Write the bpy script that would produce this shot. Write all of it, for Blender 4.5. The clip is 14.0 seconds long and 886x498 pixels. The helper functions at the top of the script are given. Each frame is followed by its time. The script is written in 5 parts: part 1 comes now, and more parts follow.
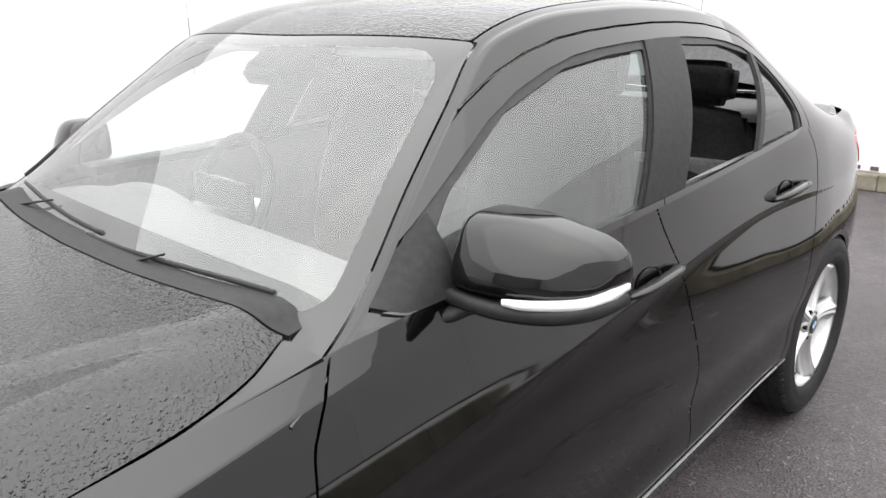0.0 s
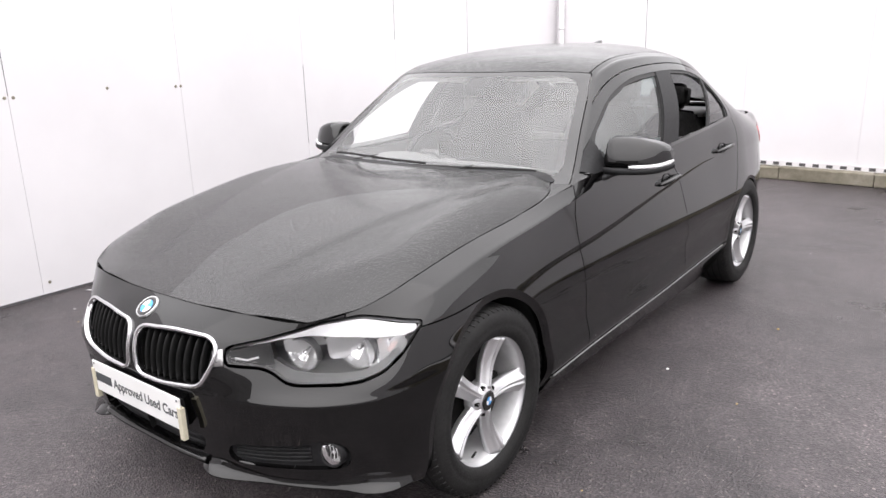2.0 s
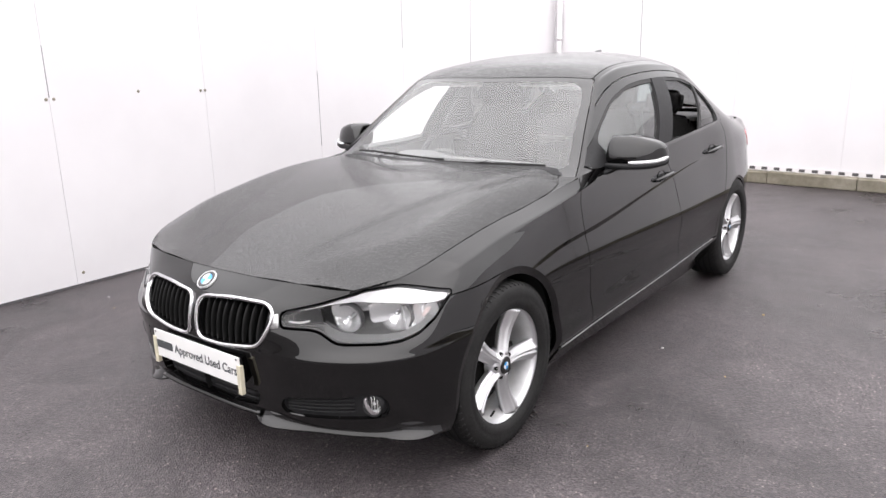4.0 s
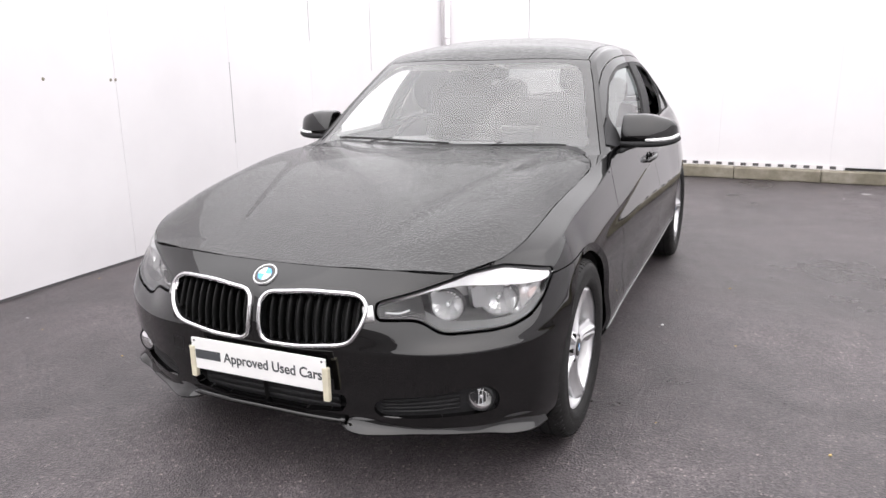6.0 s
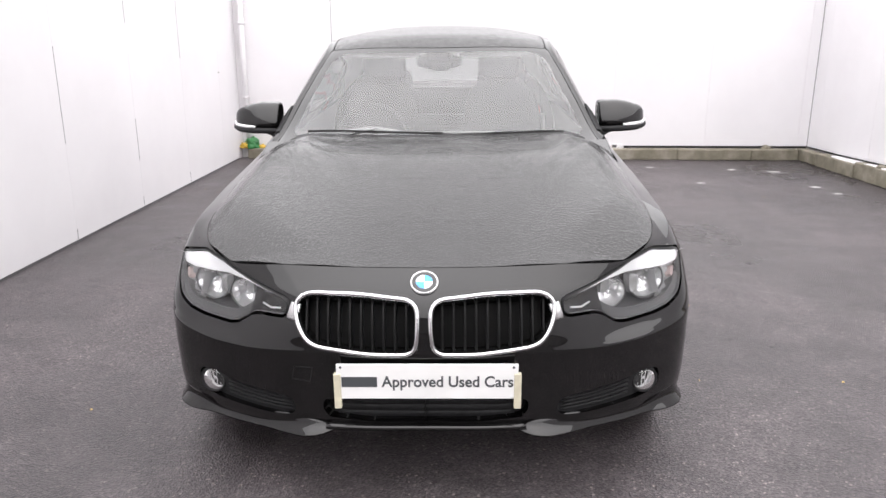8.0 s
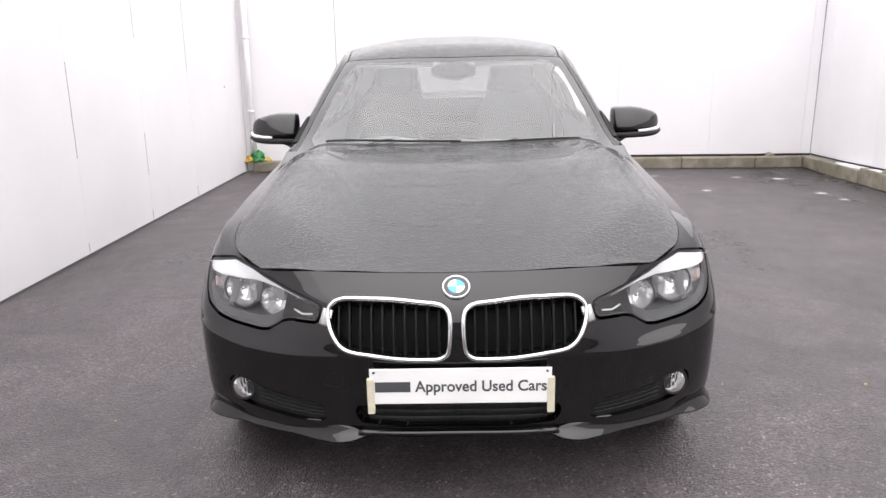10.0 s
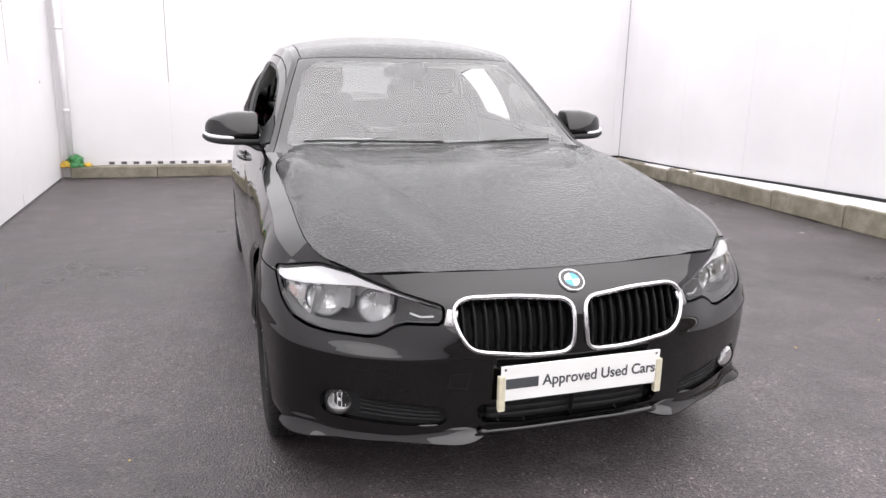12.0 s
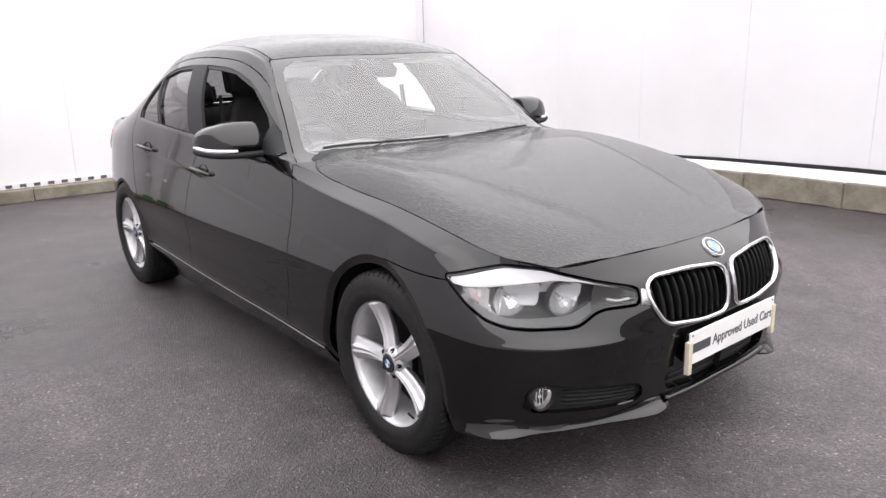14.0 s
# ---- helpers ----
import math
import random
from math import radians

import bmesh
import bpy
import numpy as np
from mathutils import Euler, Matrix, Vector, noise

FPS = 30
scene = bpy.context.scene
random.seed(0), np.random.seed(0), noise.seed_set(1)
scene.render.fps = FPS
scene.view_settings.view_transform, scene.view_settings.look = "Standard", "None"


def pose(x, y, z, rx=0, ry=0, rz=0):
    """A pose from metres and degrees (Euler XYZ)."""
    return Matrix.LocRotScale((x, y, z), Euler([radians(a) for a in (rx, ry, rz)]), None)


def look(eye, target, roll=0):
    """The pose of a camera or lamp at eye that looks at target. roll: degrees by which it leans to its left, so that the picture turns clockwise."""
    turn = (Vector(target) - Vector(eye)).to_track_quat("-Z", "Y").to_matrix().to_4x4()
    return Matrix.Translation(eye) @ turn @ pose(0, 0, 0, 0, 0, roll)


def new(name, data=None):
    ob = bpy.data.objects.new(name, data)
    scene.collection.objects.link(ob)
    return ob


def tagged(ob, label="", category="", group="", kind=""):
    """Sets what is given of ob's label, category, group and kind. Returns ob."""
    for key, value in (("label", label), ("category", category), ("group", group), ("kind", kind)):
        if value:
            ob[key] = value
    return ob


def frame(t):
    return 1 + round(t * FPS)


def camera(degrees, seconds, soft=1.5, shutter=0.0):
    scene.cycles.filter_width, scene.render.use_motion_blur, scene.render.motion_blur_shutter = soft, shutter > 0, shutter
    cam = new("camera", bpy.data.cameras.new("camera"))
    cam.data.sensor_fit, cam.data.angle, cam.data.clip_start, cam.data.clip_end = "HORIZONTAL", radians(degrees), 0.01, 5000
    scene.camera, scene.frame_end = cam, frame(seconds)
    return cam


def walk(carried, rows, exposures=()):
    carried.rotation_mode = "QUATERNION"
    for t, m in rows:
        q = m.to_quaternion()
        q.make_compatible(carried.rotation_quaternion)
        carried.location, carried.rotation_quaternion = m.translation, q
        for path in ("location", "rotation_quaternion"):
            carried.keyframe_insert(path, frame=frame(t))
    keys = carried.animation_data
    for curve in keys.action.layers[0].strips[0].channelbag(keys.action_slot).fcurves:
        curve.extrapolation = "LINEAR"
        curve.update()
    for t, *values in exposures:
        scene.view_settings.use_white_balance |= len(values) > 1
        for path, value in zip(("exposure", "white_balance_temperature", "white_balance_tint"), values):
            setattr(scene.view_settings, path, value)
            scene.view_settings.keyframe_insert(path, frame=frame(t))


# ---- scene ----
cam = camera(62.4, 14.0)
# seconds, eye, target, roll
PATH = [
    (0, (1.569, 0.142, 1.452), (0.257, 1.512, 0.817), -0.68),
    (0.5, (1.765, -0.414, 1.470), (0.478, 0.985, 0.850), -0.57),
    (1, (1.907, -0.979, 1.489), (0.670, 0.470, 0.882), 0.46),
    (1.5, (2.090, -1.468, 1.531), (0.864, 0.005, 0.960), -1.02),
    (2, (2.174, -1.884, 1.533), (0.977, -0.376, 0.991), -1.55),
    (2.5, (2.262, -2.126, 1.553), (1.087, -0.602, 1.009), -1.51),
    (3, (2.313, -2.212, 1.546), (1.129, -0.689, 1.018), -1.09),
    (3.2, (2.315, -2.219, 1.543), (1.122, -0.702, 1.019), -1.20),
    (5.3, (2.020, -2.385, 1.458), (0.965, -0.759, 0.966), -1.24),
    (5.5, (1.879, -2.441, 1.441), (0.902, -0.768, 0.945), -1.44),
    (6, (1.458, -2.551, 1.394), (0.662, -0.787, 0.891), -0.65),
    (6.5, (1.001, -2.688, 1.366), (0.437, -0.839, 0.856), -0.32),
    (7, (0.551, -2.732, 1.372), (0.227, -0.833, 0.836), -0.04),
    (7.5, (0.224, -2.762, 1.395), (0.084, -0.844, 0.848), -0.32),
    (8, (0.088, -2.751, 1.390), (0.050, -0.824, 0.857), 0.04),
    (8.5, (0.035, -2.754, 1.392), (-0.007, -0.825, 0.866), -0.93),
    (8.7, (0.032, -2.753, 1.382), (-0.028, -0.821, 0.867), -0.93),
    (10.8, (-0.135, -2.772, 1.367), (-0.086, -0.835, 0.874), 0.20),
    (11, (-0.250, -2.760, 1.369), (-0.125, -0.825, 0.879), 0.50),
    (11.5, (-0.615, -2.717, 1.373), (-0.263, -0.810, 0.884), 0.47),
    (12, (-1.029, -2.634, 1.343), (-0.443, -0.783, 0.861), 1.39),
    (12.5, (-1.502, -2.468, 1.338), (-0.688, -0.704, 0.861), 0.26),
    (13, (-1.835, -2.272, 1.332), (-0.838, -0.609, 0.843), -1.05),
    (13.5, (-2.081, -2.089, 1.343), (-0.945, -0.520, 0.848), -0.94),
    (14, (-2.217, -1.992, 1.363), (-1.001, -0.488, 0.856), -1.36),
]
walk(cam, [(t, look(eye, target, roll)) for t, eye, target, roll in PATH], [(0, 0.3, 6500, 9), (1, 0.15, 6500, 12), (2, 0.05, 6500, 14), (14, 0.05, 6500, 14)])

# overcast daylight: a bright even sky and a very wide, weak sun
world = bpy.data.worlds.new("overcast_sky")
scene.world = world
world.use_nodes = True
wn, wl = world.node_tree.nodes, world.node_tree.links
wn.clear()
sky = wn.new("ShaderNodeTexSky")
sky.sky_type, sky.sun_disc = "NISHITA", False
sky.sun_elevation, sky.sun_rotation = radians(55), radians(150)
sky.dust_density, sky.air_density = 4.0, 1.0
# cloud cover: three times as bright overhead as at the horizon
wco = wn.new("ShaderNodeTexCoord")
wsep = wn.new("ShaderNodeSeparateXYZ")
wramp = wn.new("ShaderNodeMapRange")
wramp.inputs["From Min"].default_value, wramp.inputs["From Max"].default_value = 0.0, 1.0
wramp.inputs["To Min"].default_value, wramp.inputs["To Max"].default_value = 11.5, 30.0
wl.new(wco.outputs["Generated"], wsep.inputs[0])
wl.new(wsep.outputs["Z"], wramp.inputs["Value"])
wmix = wn.new("ShaderNodeMix")
wmix.data_type = "RGBA"
wmix.inputs[0].default_value = 0.93
wl.new(wramp.outputs[0], wmix.inputs[7])
wbg = wn.new("ShaderNodeBackground")
wbg.inputs[1].default_value = 0.12
wout = wn.new("ShaderNodeOutputWorld")
wl.new(sky.outputs[0], wmix.inputs[6])
wl.new(wmix.outputs[2], wbg.inputs[0])
wl.new(wbg.outputs[0], wout.inputs[0])
sun = new("sun", bpy.data.lights.new("sun", "SUN"))
sun.data.energy, sun.data.angle, sun.data.color = 1.0, radians(110), (1.0, 0.97, 0.93)
sun.matrix_world = look((0.5 * 8, -0.85 * 8, 11.0), (0, 0, 0))

# ---------------------------------------------------------------- materials
def material(name, colour, rough=0.5, metal=0.0, coat=0.0, coat_rough=0.03, spec=0.5):
    m = bpy.data.materials.new(name)
    m.use_nodes = True
    b = m.node_tree.nodes["Principled BSDF"]
    b.inputs["Base Color"].default_value = (*colour, 1)
    b.inputs["Roughness"].default_value = rough
    b.inputs["Metallic"].default_value = metal
    b.inputs["Coat Weight"].default_value = coat
    b.inputs["Coat Roughness"].default_value = coat_rough
    b.inputs["Specular IOR Level"].default_value = spec
    return m


def node(m, kind, **values):
    n = m.node_tree.nodes.new("ShaderNode" + kind)
    for key, value in values.items():
        n.inputs[key.replace("_", " ")].default_value = value
    return n


def wire(m, a, b):
    m.node_tree.links.new(a, b)


def bsdf(m):
    return m.node_tree.nodes["Principled BSDF"]


def coords(m):
    return node(m, "TexCoord").outputs["Object"]


def noisy(m, scale, detail=4.0, rough=0.55, at=None):
    n = node(m, "TexNoise", Scale=scale, Detail=detail, Roughness=rough)
    wire(m, at or coords(m), n.inputs["Vector"])
    return n.outputs["Fac"]


def ramp(m, fac, stops):
    r = node(m, "ValToRGB")
    while len(r.color_ramp.elements) < len(stops):
        r.color_ramp.elements.new(0.5)
    for e, (p, c) in zip(r.color_ramp.elements, stops):
        e.position, e.color = p, (*c, 1) if len(c) == 3 else c
    wire(m, fac, r.inputs["Fac"])
    return r.outputs["Color"]


def grey(a):
    return (a, a, a)


def bump(m, height, strength, distance, under=None):
    b = node(m, "Bump", Strength=strength, Distance=distance)
    wire(m, height, b.inputs["Height"])
    if under:
        wire(m, under, b.inputs["Normal"])
    return b.outputs["Normal"]


def vary(m, colour, scale=6.0, amount=0.15, rough=None):
    """Mottle the base colour, and the roughness if given, at two scales."""
    a = noisy(m, scale)
    lo, hi = tuple(c * (1 - amount) for c in colour), tuple(c * (1 + amount) for c in colour)
    wire(m, ramp(m, a, [(0.3, lo), (0.7, hi)]), bsdf(m).inputs["Base Color"])
    if rough:
        wire(m, ramp(m, noisy(m, scale * 9, 6), [(0.3, grey(rough[0])), (0.7, grey(rough[1]))]), bsdf(m).inputs["Roughness"])
    return m


def paint(name, drops):
    """Black paint with a fine flake under clear coat; drops: the share of the surface that rain beads cover."""
    m = material(name, (0.004, 0.004, 0.004), 0.5, 0.0, 1.0, 0.012, 0.0)
    bsdf(m).inputs["Coat IOR"].default_value = 1.58
    at = coords(m)
    flake = noisy(m, 700, 1, 0.5, at)
    wire(m, ramp(m, flake, [(0.45, (0.0014, 0.0013, 0.0014)), (0.8, (0.0050, 0.0047, 0.0049))]), bsdf(m).inputs["Base Color"])
    film = noisy(m, 4, 5, 0.6, at)
    wire(m, ramp(m, film, [(0.4, grey(0.012 if drops else 0.02)), (0.75, grey(0.035 if drops else 0.055))]), bsdf(m).inputs["Coat Roughness"])
    if drops:
        def beads(scale, size, patch):
            """Round beads, one in a cell, each of its own size; where patch is low there are none."""
            cells = node(m, "TexVoronoi", Scale=scale, Randomness=1.0)
            wire(m, at, cells.inputs["Vector"])
            own = node(m, "SeparateColor")
            wire(m, cells.outputs["Color"], own.inputs[0])
            radius = node(m, "MapRange")
            radius.inputs["From Min"].default_value, radius.inputs["From Max"].default_value = 0.0, 1.0
            radius.inputs["To Min"].default_value, radius.inputs["To Max"].default_value = size * 0.4, size * 1.15
            wire(m, own.outputs[0], radius.inputs["Value"])
            keep = node(m, "Math")
            keep.operation = "MULTIPLY"
            wire(m, radius.outputs[0], keep.inputs[0])
            wire(m, ramp(m, noisy(m, patch, 2, 0.5, at), [(0.25, grey(0.6)), (0.55, grey(1))]), keep.inputs[1])
            high = node(m, "Math")
            high.operation, high.use_clamp = "SUBTRACT", True
            wire(m, keep.outputs[0], high.inputs[0])
            wire(m, cells.outputs["Distance"], high.inputs[1])
            dome = node(m, "Math")
            dome.operation = "POWER"
            wire(m, high.outputs[0], dome.inputs[0])
            dome.inputs[1].default_value = 1.0
            return dome.outputs[0]
        n = bump(m, beads(120.0, drops, 3.0), 1.0, 0.0055)
        n = bump(m, beads(240.0, drops * 0.95, 5.0), 1.0, 0.0045, n)
        runs = ramp(m, noisy(m, 130, 1, 0.4, at), [(0.47, grey(0)), (0.62, grey(1))])
        n = bump(m, runs, 0.55, 0.0016, n)
        wire(m, n, bsdf(m).inputs["Coat Normal"])
    return m


def glass(name, tint, rough=0.0, ior=1.85, sheet_glass=True, veil=None):
    """Thin sheet glass: a tinted see-through film with a real glossy face; the last argument: least and most share of a
    pale diffuse veil.
    """
    m = bpy.data.materials.new(name)
    m.use_nodes = True
    m.node_tree.nodes.clear()
    out, mix = node(m, "OutputMaterial"), node(m, "MixShader")
    clear, gloss = node(m, "BsdfRefraction", Roughness=0.22, IOR=1.01) if sheet_glass else node(m, "BsdfTransparent"), node(m, "BsdfGlossy", Roughness=rough)
    clear.inputs["Color"].default_value = (*tint, 1)
    gloss.inputs["Color"].default_value = (1, 1, 1, 1)
    fres = node(m, "Fresnel", IOR=ior)
    wire(m, fres.outputs[0], mix.inputs[0])
    body = clear
    if veil:
        body, fog = node(m, "MixShader"), node(m, "BsdfDiffuse", Color=(0.85, 0.86, 0.86, 1))
        wire(m, ramp(m, noisy(m, 2.2, 4, 0.6), [(0.35, grey(veil[0])), (0.65, grey(veil[1]))]), body.inputs[0])
        wire(m, clear.outputs[0], body.inputs[1])
        wire(m, fog.outputs[0], body.inputs[2])
    wire(m, body.outputs[0], mix.inputs[1])
    wire(m, gloss.outputs[0], mix.inputs[2])
    wire(m, mix.outputs[0], out.inputs["Surface"])
    return m


PAINT = paint("black_paint", 0.0)
PAINT_WET = paint("black_paint_beaded", 0.41)
CHROME = material("chrome", (0.75, 0.75, 0.76), 0.16, 1.0)
SATIN = vary(material("satin_aluminium", (0.6, 0.6, 0.6), 0.3, 1.0), (0.6, 0.6, 0.6), 20, 0.08, (0.24, 0.36))
ALLOY = vary(material("silver_alloy", (0.66, 0.66, 0.67), 0.38, 0.85), (0.66, 0.66, 0.67), 14, 0.04, (0.34, 0.42))
ALLOY_IN = vary(material("alloy_barrel", (0.62, 0.62, 0.625), 0.5, 0.45), (0.62, 0.62, 0.625), 18, 0.10, (0.45, 0.58))
PLASTIC = vary(material("black_plastic", (0.016, 0.016, 0.016), 0.55, spec=0.25), (0.016, 0.016, 0.017), 60, 0.3, (0.45, 0.65))
GLOSSBLACK = material("gloss_black", (0.008, 0.008, 0.008), 0.12, 0, 0.6)
RUBBER = vary(material("rubber", (0.012, 0.012, 0.012), 0.6), (0.013, 0.013, 0.013), 40, 0.4, (0.45, 0.75))
TYRE = vary(material("tyre_rubber", (0.013, 0.013, 0.013), 0.7, spec=0.3), (0.013, 0.0128, 0.0126), 22, 0.3, (0.5, 0.8))
GRILLE = material("grille_bar_black", (0.008, 0.008, 0.008), 0.42, spec=0.2)
VOID = material("dark_recess", (0.004, 0.004, 0.004), 0.9)
CLOTH = vary(material("black_upholstery", (0.032, 0.031, 0.031), 0.8), (0.032, 0.031, 0.031), 90, 0.4, (0.65, 0.9))
CABIN = vary(material("grey_cabin_plastic", (0.36, 0.36, 0.362), 0.6), (0.36, 0.36, 0.362), 70, 0.2, (0.5, 0.7))
LINER = vary(material("pale_headlining", (0.8, 0.79, 0.77), 0.95), (0.8, 0.79, 0.77), 60, 0.06)
SILL_GLINT = vary(material("sill_glint_grey", (0.22, 0.22, 0.222), 0.45), (0.22, 0.22, 0.222), 30, 0.15)
WHITE = vary(material("white_sign_face", (0.8, 0.8, 0.79), 0.35), (0.79, 0.79, 0.78), 8, 0.04)
INK = material("grey_lettering", (0.06, 0.065, 0.07), 0.5)
PLASTIC_IVORY = vary(material("yellowed_plastic", (0.6, 0.56, 0.42), 0.45), (0.6, 0.56, 0.43), 30, 0.12)
BLUE = material("badge_blue", (0.05, 0.32, 0.75), 0.25, 0, 0.6)
BADGEWHITE = material("badge_white", (0.8, 0.82, 0.84), 0.25, 0, 0.6)
LAMPWHITE = material("white_lamp_strip", (0.88, 0.88, 0.89), 0.25, 0.0, 0.6)
LAMPGREY = vary(material("lamp_bezel", (0.12, 0.12, 0.123), 0.4), (0.12, 0.12, 0.123), 30, 0.1)
MIRROR = material("silvered_reflector", (0.93, 0.93, 0.93), 0.16, 1.0)
SPUR = vary(material("dark_lamp_trim", (0.03, 0.03, 0.031), 0.35), (0.03, 0.03, 0.031), 40, 0.2)
LAMPSILVER = material("silvered_lamp_bowl", (0.93, 0.93, 0.935), 0.2, 0.62, 0.6)
AMBER = material("amber_lens", (0.58, 0.46, 0.44), 0.2, 0, 0.5)
RED = material("red_lamp_lens", (0.45, 0.015, 0.02), 0.15, 0, 1.0)
GLASS_CLEAR = glass("windscreen_glass", (0.88, 0.90, 0.895), 0.0, 1.68, False, veil=(0.05, 0.09))
GLASS_SIDE = glass("side_glass", (0.62, 0.80, 0.78), 0.0, 1.66, False, veil=(0.05, 0.10))
GLASS_DARK = glass("privacy_glass", (0.30, 0.30, 0.31), 0.0, 1.6)
GLASS_LAMP = glass("lamp_cover", (0.97, 0.975, 0.975), 0.0, 1.4, False)

# ---------------------------------------------------------------- the yard
def asphalt():
    """Damp tarmac: stone chips in dark binder, broad dry and wet patches, fine pits."""
    m = material("damp_asphalt", (0.045, 0.043, 0.044), 0.5)
    at = coords(m)
    big = noisy(m, 0.6, 7, 0.66, at)
    mid = noisy(m, 5.0, 5, 0.65, at)
    stone = node(m, "TexVoronoi", Scale=135.0)
    wire(m, at, stone.inputs["Vector"])
    chips = ramp(m, stone.outputs["Color"], [(0.12, (0.031, 0.0270, 0.0285)), (0.55, (0.063, 0.0552, 0.0578)), (0.85, (0.095, 0.083, 0.085)), (0.97, (0.24, 0.21, 0.195))])

    def times(a, b):
        mix = node(m, "Mix")
        mix.data_type, mix.blend_type = "RGBA", "MULTIPLY"
        mix.inputs[0].default_value = 1.0
        wire(m, a, mix.inputs[6])
        wire(m, b, mix.inputs[7])
        return mix.outputs[2]
    tone = times(chips, ramp(m, big, [(0.34, grey(0.55)), (0.66, grey(1.48))]))
    tone = times(tone, ramp(m, mid, [(0.3, (0.78, 0.77, 0.78)), (0.7, (1.22, 1.20, 1.21))]))
    wire(m, tone, bsdf(m).inputs["Base Color"])
    wire(m, ramp(m, big, [(0.36, grey(0.24)), (0.50, grey(0.42)), (0.66, grey(0.60))]), bsdf(m).inputs["Roughness"])
    n = bump(m, stone.outputs["Distance"], 0.55, 0.008)
    n = bump(m, noisy(m, 160, 4, 0.65, at), 0.5, 0.004, n)
    n = bump(m, mid, 0.25, 0.02, n)
    wire(m, n, bsdf(m).inputs["Normal"])
    return m


def panel_white():
    m = material("white_wall_sheet", (0.82, 0.81, 0.82), 0.5)
    at = coords(m)
    stain = noisy(m, 0.7, 5, 0.6, at)
    wire(m, ramp(m, stain, [(0.3, (0.73, 0.715, 0.73)), (0.65, (0.80, 0.785, 0.80))]), bsdf(m).inputs["Base Color"])
    wire(m, bump(m, noisy(m, 1.6, 2, 0.5, at), 0.25, 0.02), bsdf(m).inputs["Normal"])
    return m


def concrete():
    m = material("mossy_concrete", (0.3, 0.27, 0.2), 0.85)
    at = coords(m)
    wire(m, ramp(m, noisy(m, 4.5, 6, 0.65, at), [(0.25, (0.11, 0.10, 0.07)), (0.5, (0.205, 0.185, 0.14)), (0.8, (0.34, 0.315, 0.27))]), bsdf(m).inputs["Base Color"])
    wire(m, bump(m, noisy(m, 40, 5, 0.6, at), 0.5, 0.01), bsdf(m).inputs["Normal"])
    return m


ASPHALT, SHEET, CONCRETE = asphalt(), panel_white(), concrete()
SEAL = material("black_base_strip", (0.01, 0.01, 0.01), 0.6)


def mesh_object(name, verts, faces, mat, parent=None, label="", smooth=False):
    me = bpy.data.meshes.new(name)
    me.from_pydata([tuple(map(float, v)) for v in verts], [], [tuple(int(i) for i in f) for f in faces])
    me.materials.append(mat)
    me.validate()
    if smooth:
        me.polygons.foreach_set("use_smooth", [True] * len(me.polygons))
    me.update()
    ob = new(name, me)
    if parent:
        ob.parent = parent
    if label:
        ob["label"] = label
    return ob


def block(name, lo, hi, mat, parent=None, label="", soft=0.0):
    """A box between two corners, with its edges rounded by soft."""
    bm = bmesh.new()
    bmesh.ops.create_cube(bm, size=1)
    for v in bm.verts:
        v.co = [a + (b - a) * (c + 0.5) for a, b, c in zip(lo, hi, v.co)]
    if soft:
        bmesh.ops.bevel(bm, geom=bm.edges[:], offset=soft, segments=2, affect="EDGES", profile=0.5)
    return from_bm(name, bm, mat, parent, label)


def from_bm(name, bm, mat, parent=None, label="", smooth=False):
    me = bpy.data.meshes.new(name)
    bmesh.ops.recalc_face_normals(bm, faces=bm.faces[:])
    bm.to_mesh(me)
    bm.free()
    me.materials.append(mat)
    if smooth:
        me.polygons.foreach_set("use_smooth", [True] * len(me.polygons))
    ob = new(name, me)
    if parent:
        ob.parent = parent
    if label:
        ob["label"] = label
    return ob


LEFT, BACK, RIGHT, NEAR, TALL = -2.705, 6.71, 4.56, -9.0, 2.42
ground = block("ground", (-500, -500, -0.3), (500, 500, 0.0), ASPHALT)
tagged(ground, "dark damp asphalt yard with coarse stone grain", "ground", kind="structure")
CORE = vary(material("joint_filler", (0.62, 0.60, 0.61), 0.7), (0.62, 0.60, 0.61), 3, 0.1)
SLIT = material("open_joint", (0.09, 0.087, 0.09), 0.9)
STEP = 1.184


def sheet_wall(name, lo, hi, axis, face, first, label):
    """A wall core clad with upright sheets, STEP wide; face: +1 or -1, the side on which the sheets hang."""
    core = block(name, lo, hi, CORE)
    tagged(core, label, "wall", kind="structure")
    other = 1 - axis
    plane = hi[other] if face > 0 else lo[other]
    a = first
    while a < hi[axis]:
        b = min(a + STEP - 0.0025, hi[axis])
        a0 = max(a, lo[axis])
        if b > a0 + .01:
            p, q = [0, 0, lo[2] + (.004 if lo[2] < .05 else 0.0)], [0, 0, hi[2]]
            p[axis], q[axis] = a0, b
            p[other], q[other] = sorted((plane, plane + face * .006))
            block("wall_sheet", p, q, SHEET, core)
        a += STEP
    return core


wall_left = sheet_wall("wall_left", (LEFT - 0.15, NEAR, 0.0), (LEFT - .006, BACK, TALL), 1, 1, .052 - 8 * STEP, "tall white sheet-clad yard wall with open joints")
wall_back = sheet_wall("wall_back", (LEFT - .15, BACK + .006, 0.0), (RIGHT + 0.15, BACK + 0.15, TALL), 0, -1, -1.49 - 2 * STEP, "tall white sheet-clad yard wall above a kerb")
sheet_wall("wall_right", (RIGHT + .006, NEAR, 0.0), (RIGHT + 0.15, BACK, TALL), 1, -1, .55 - 8 * STEP, "tall white sheet-clad yard wall above a kerb")
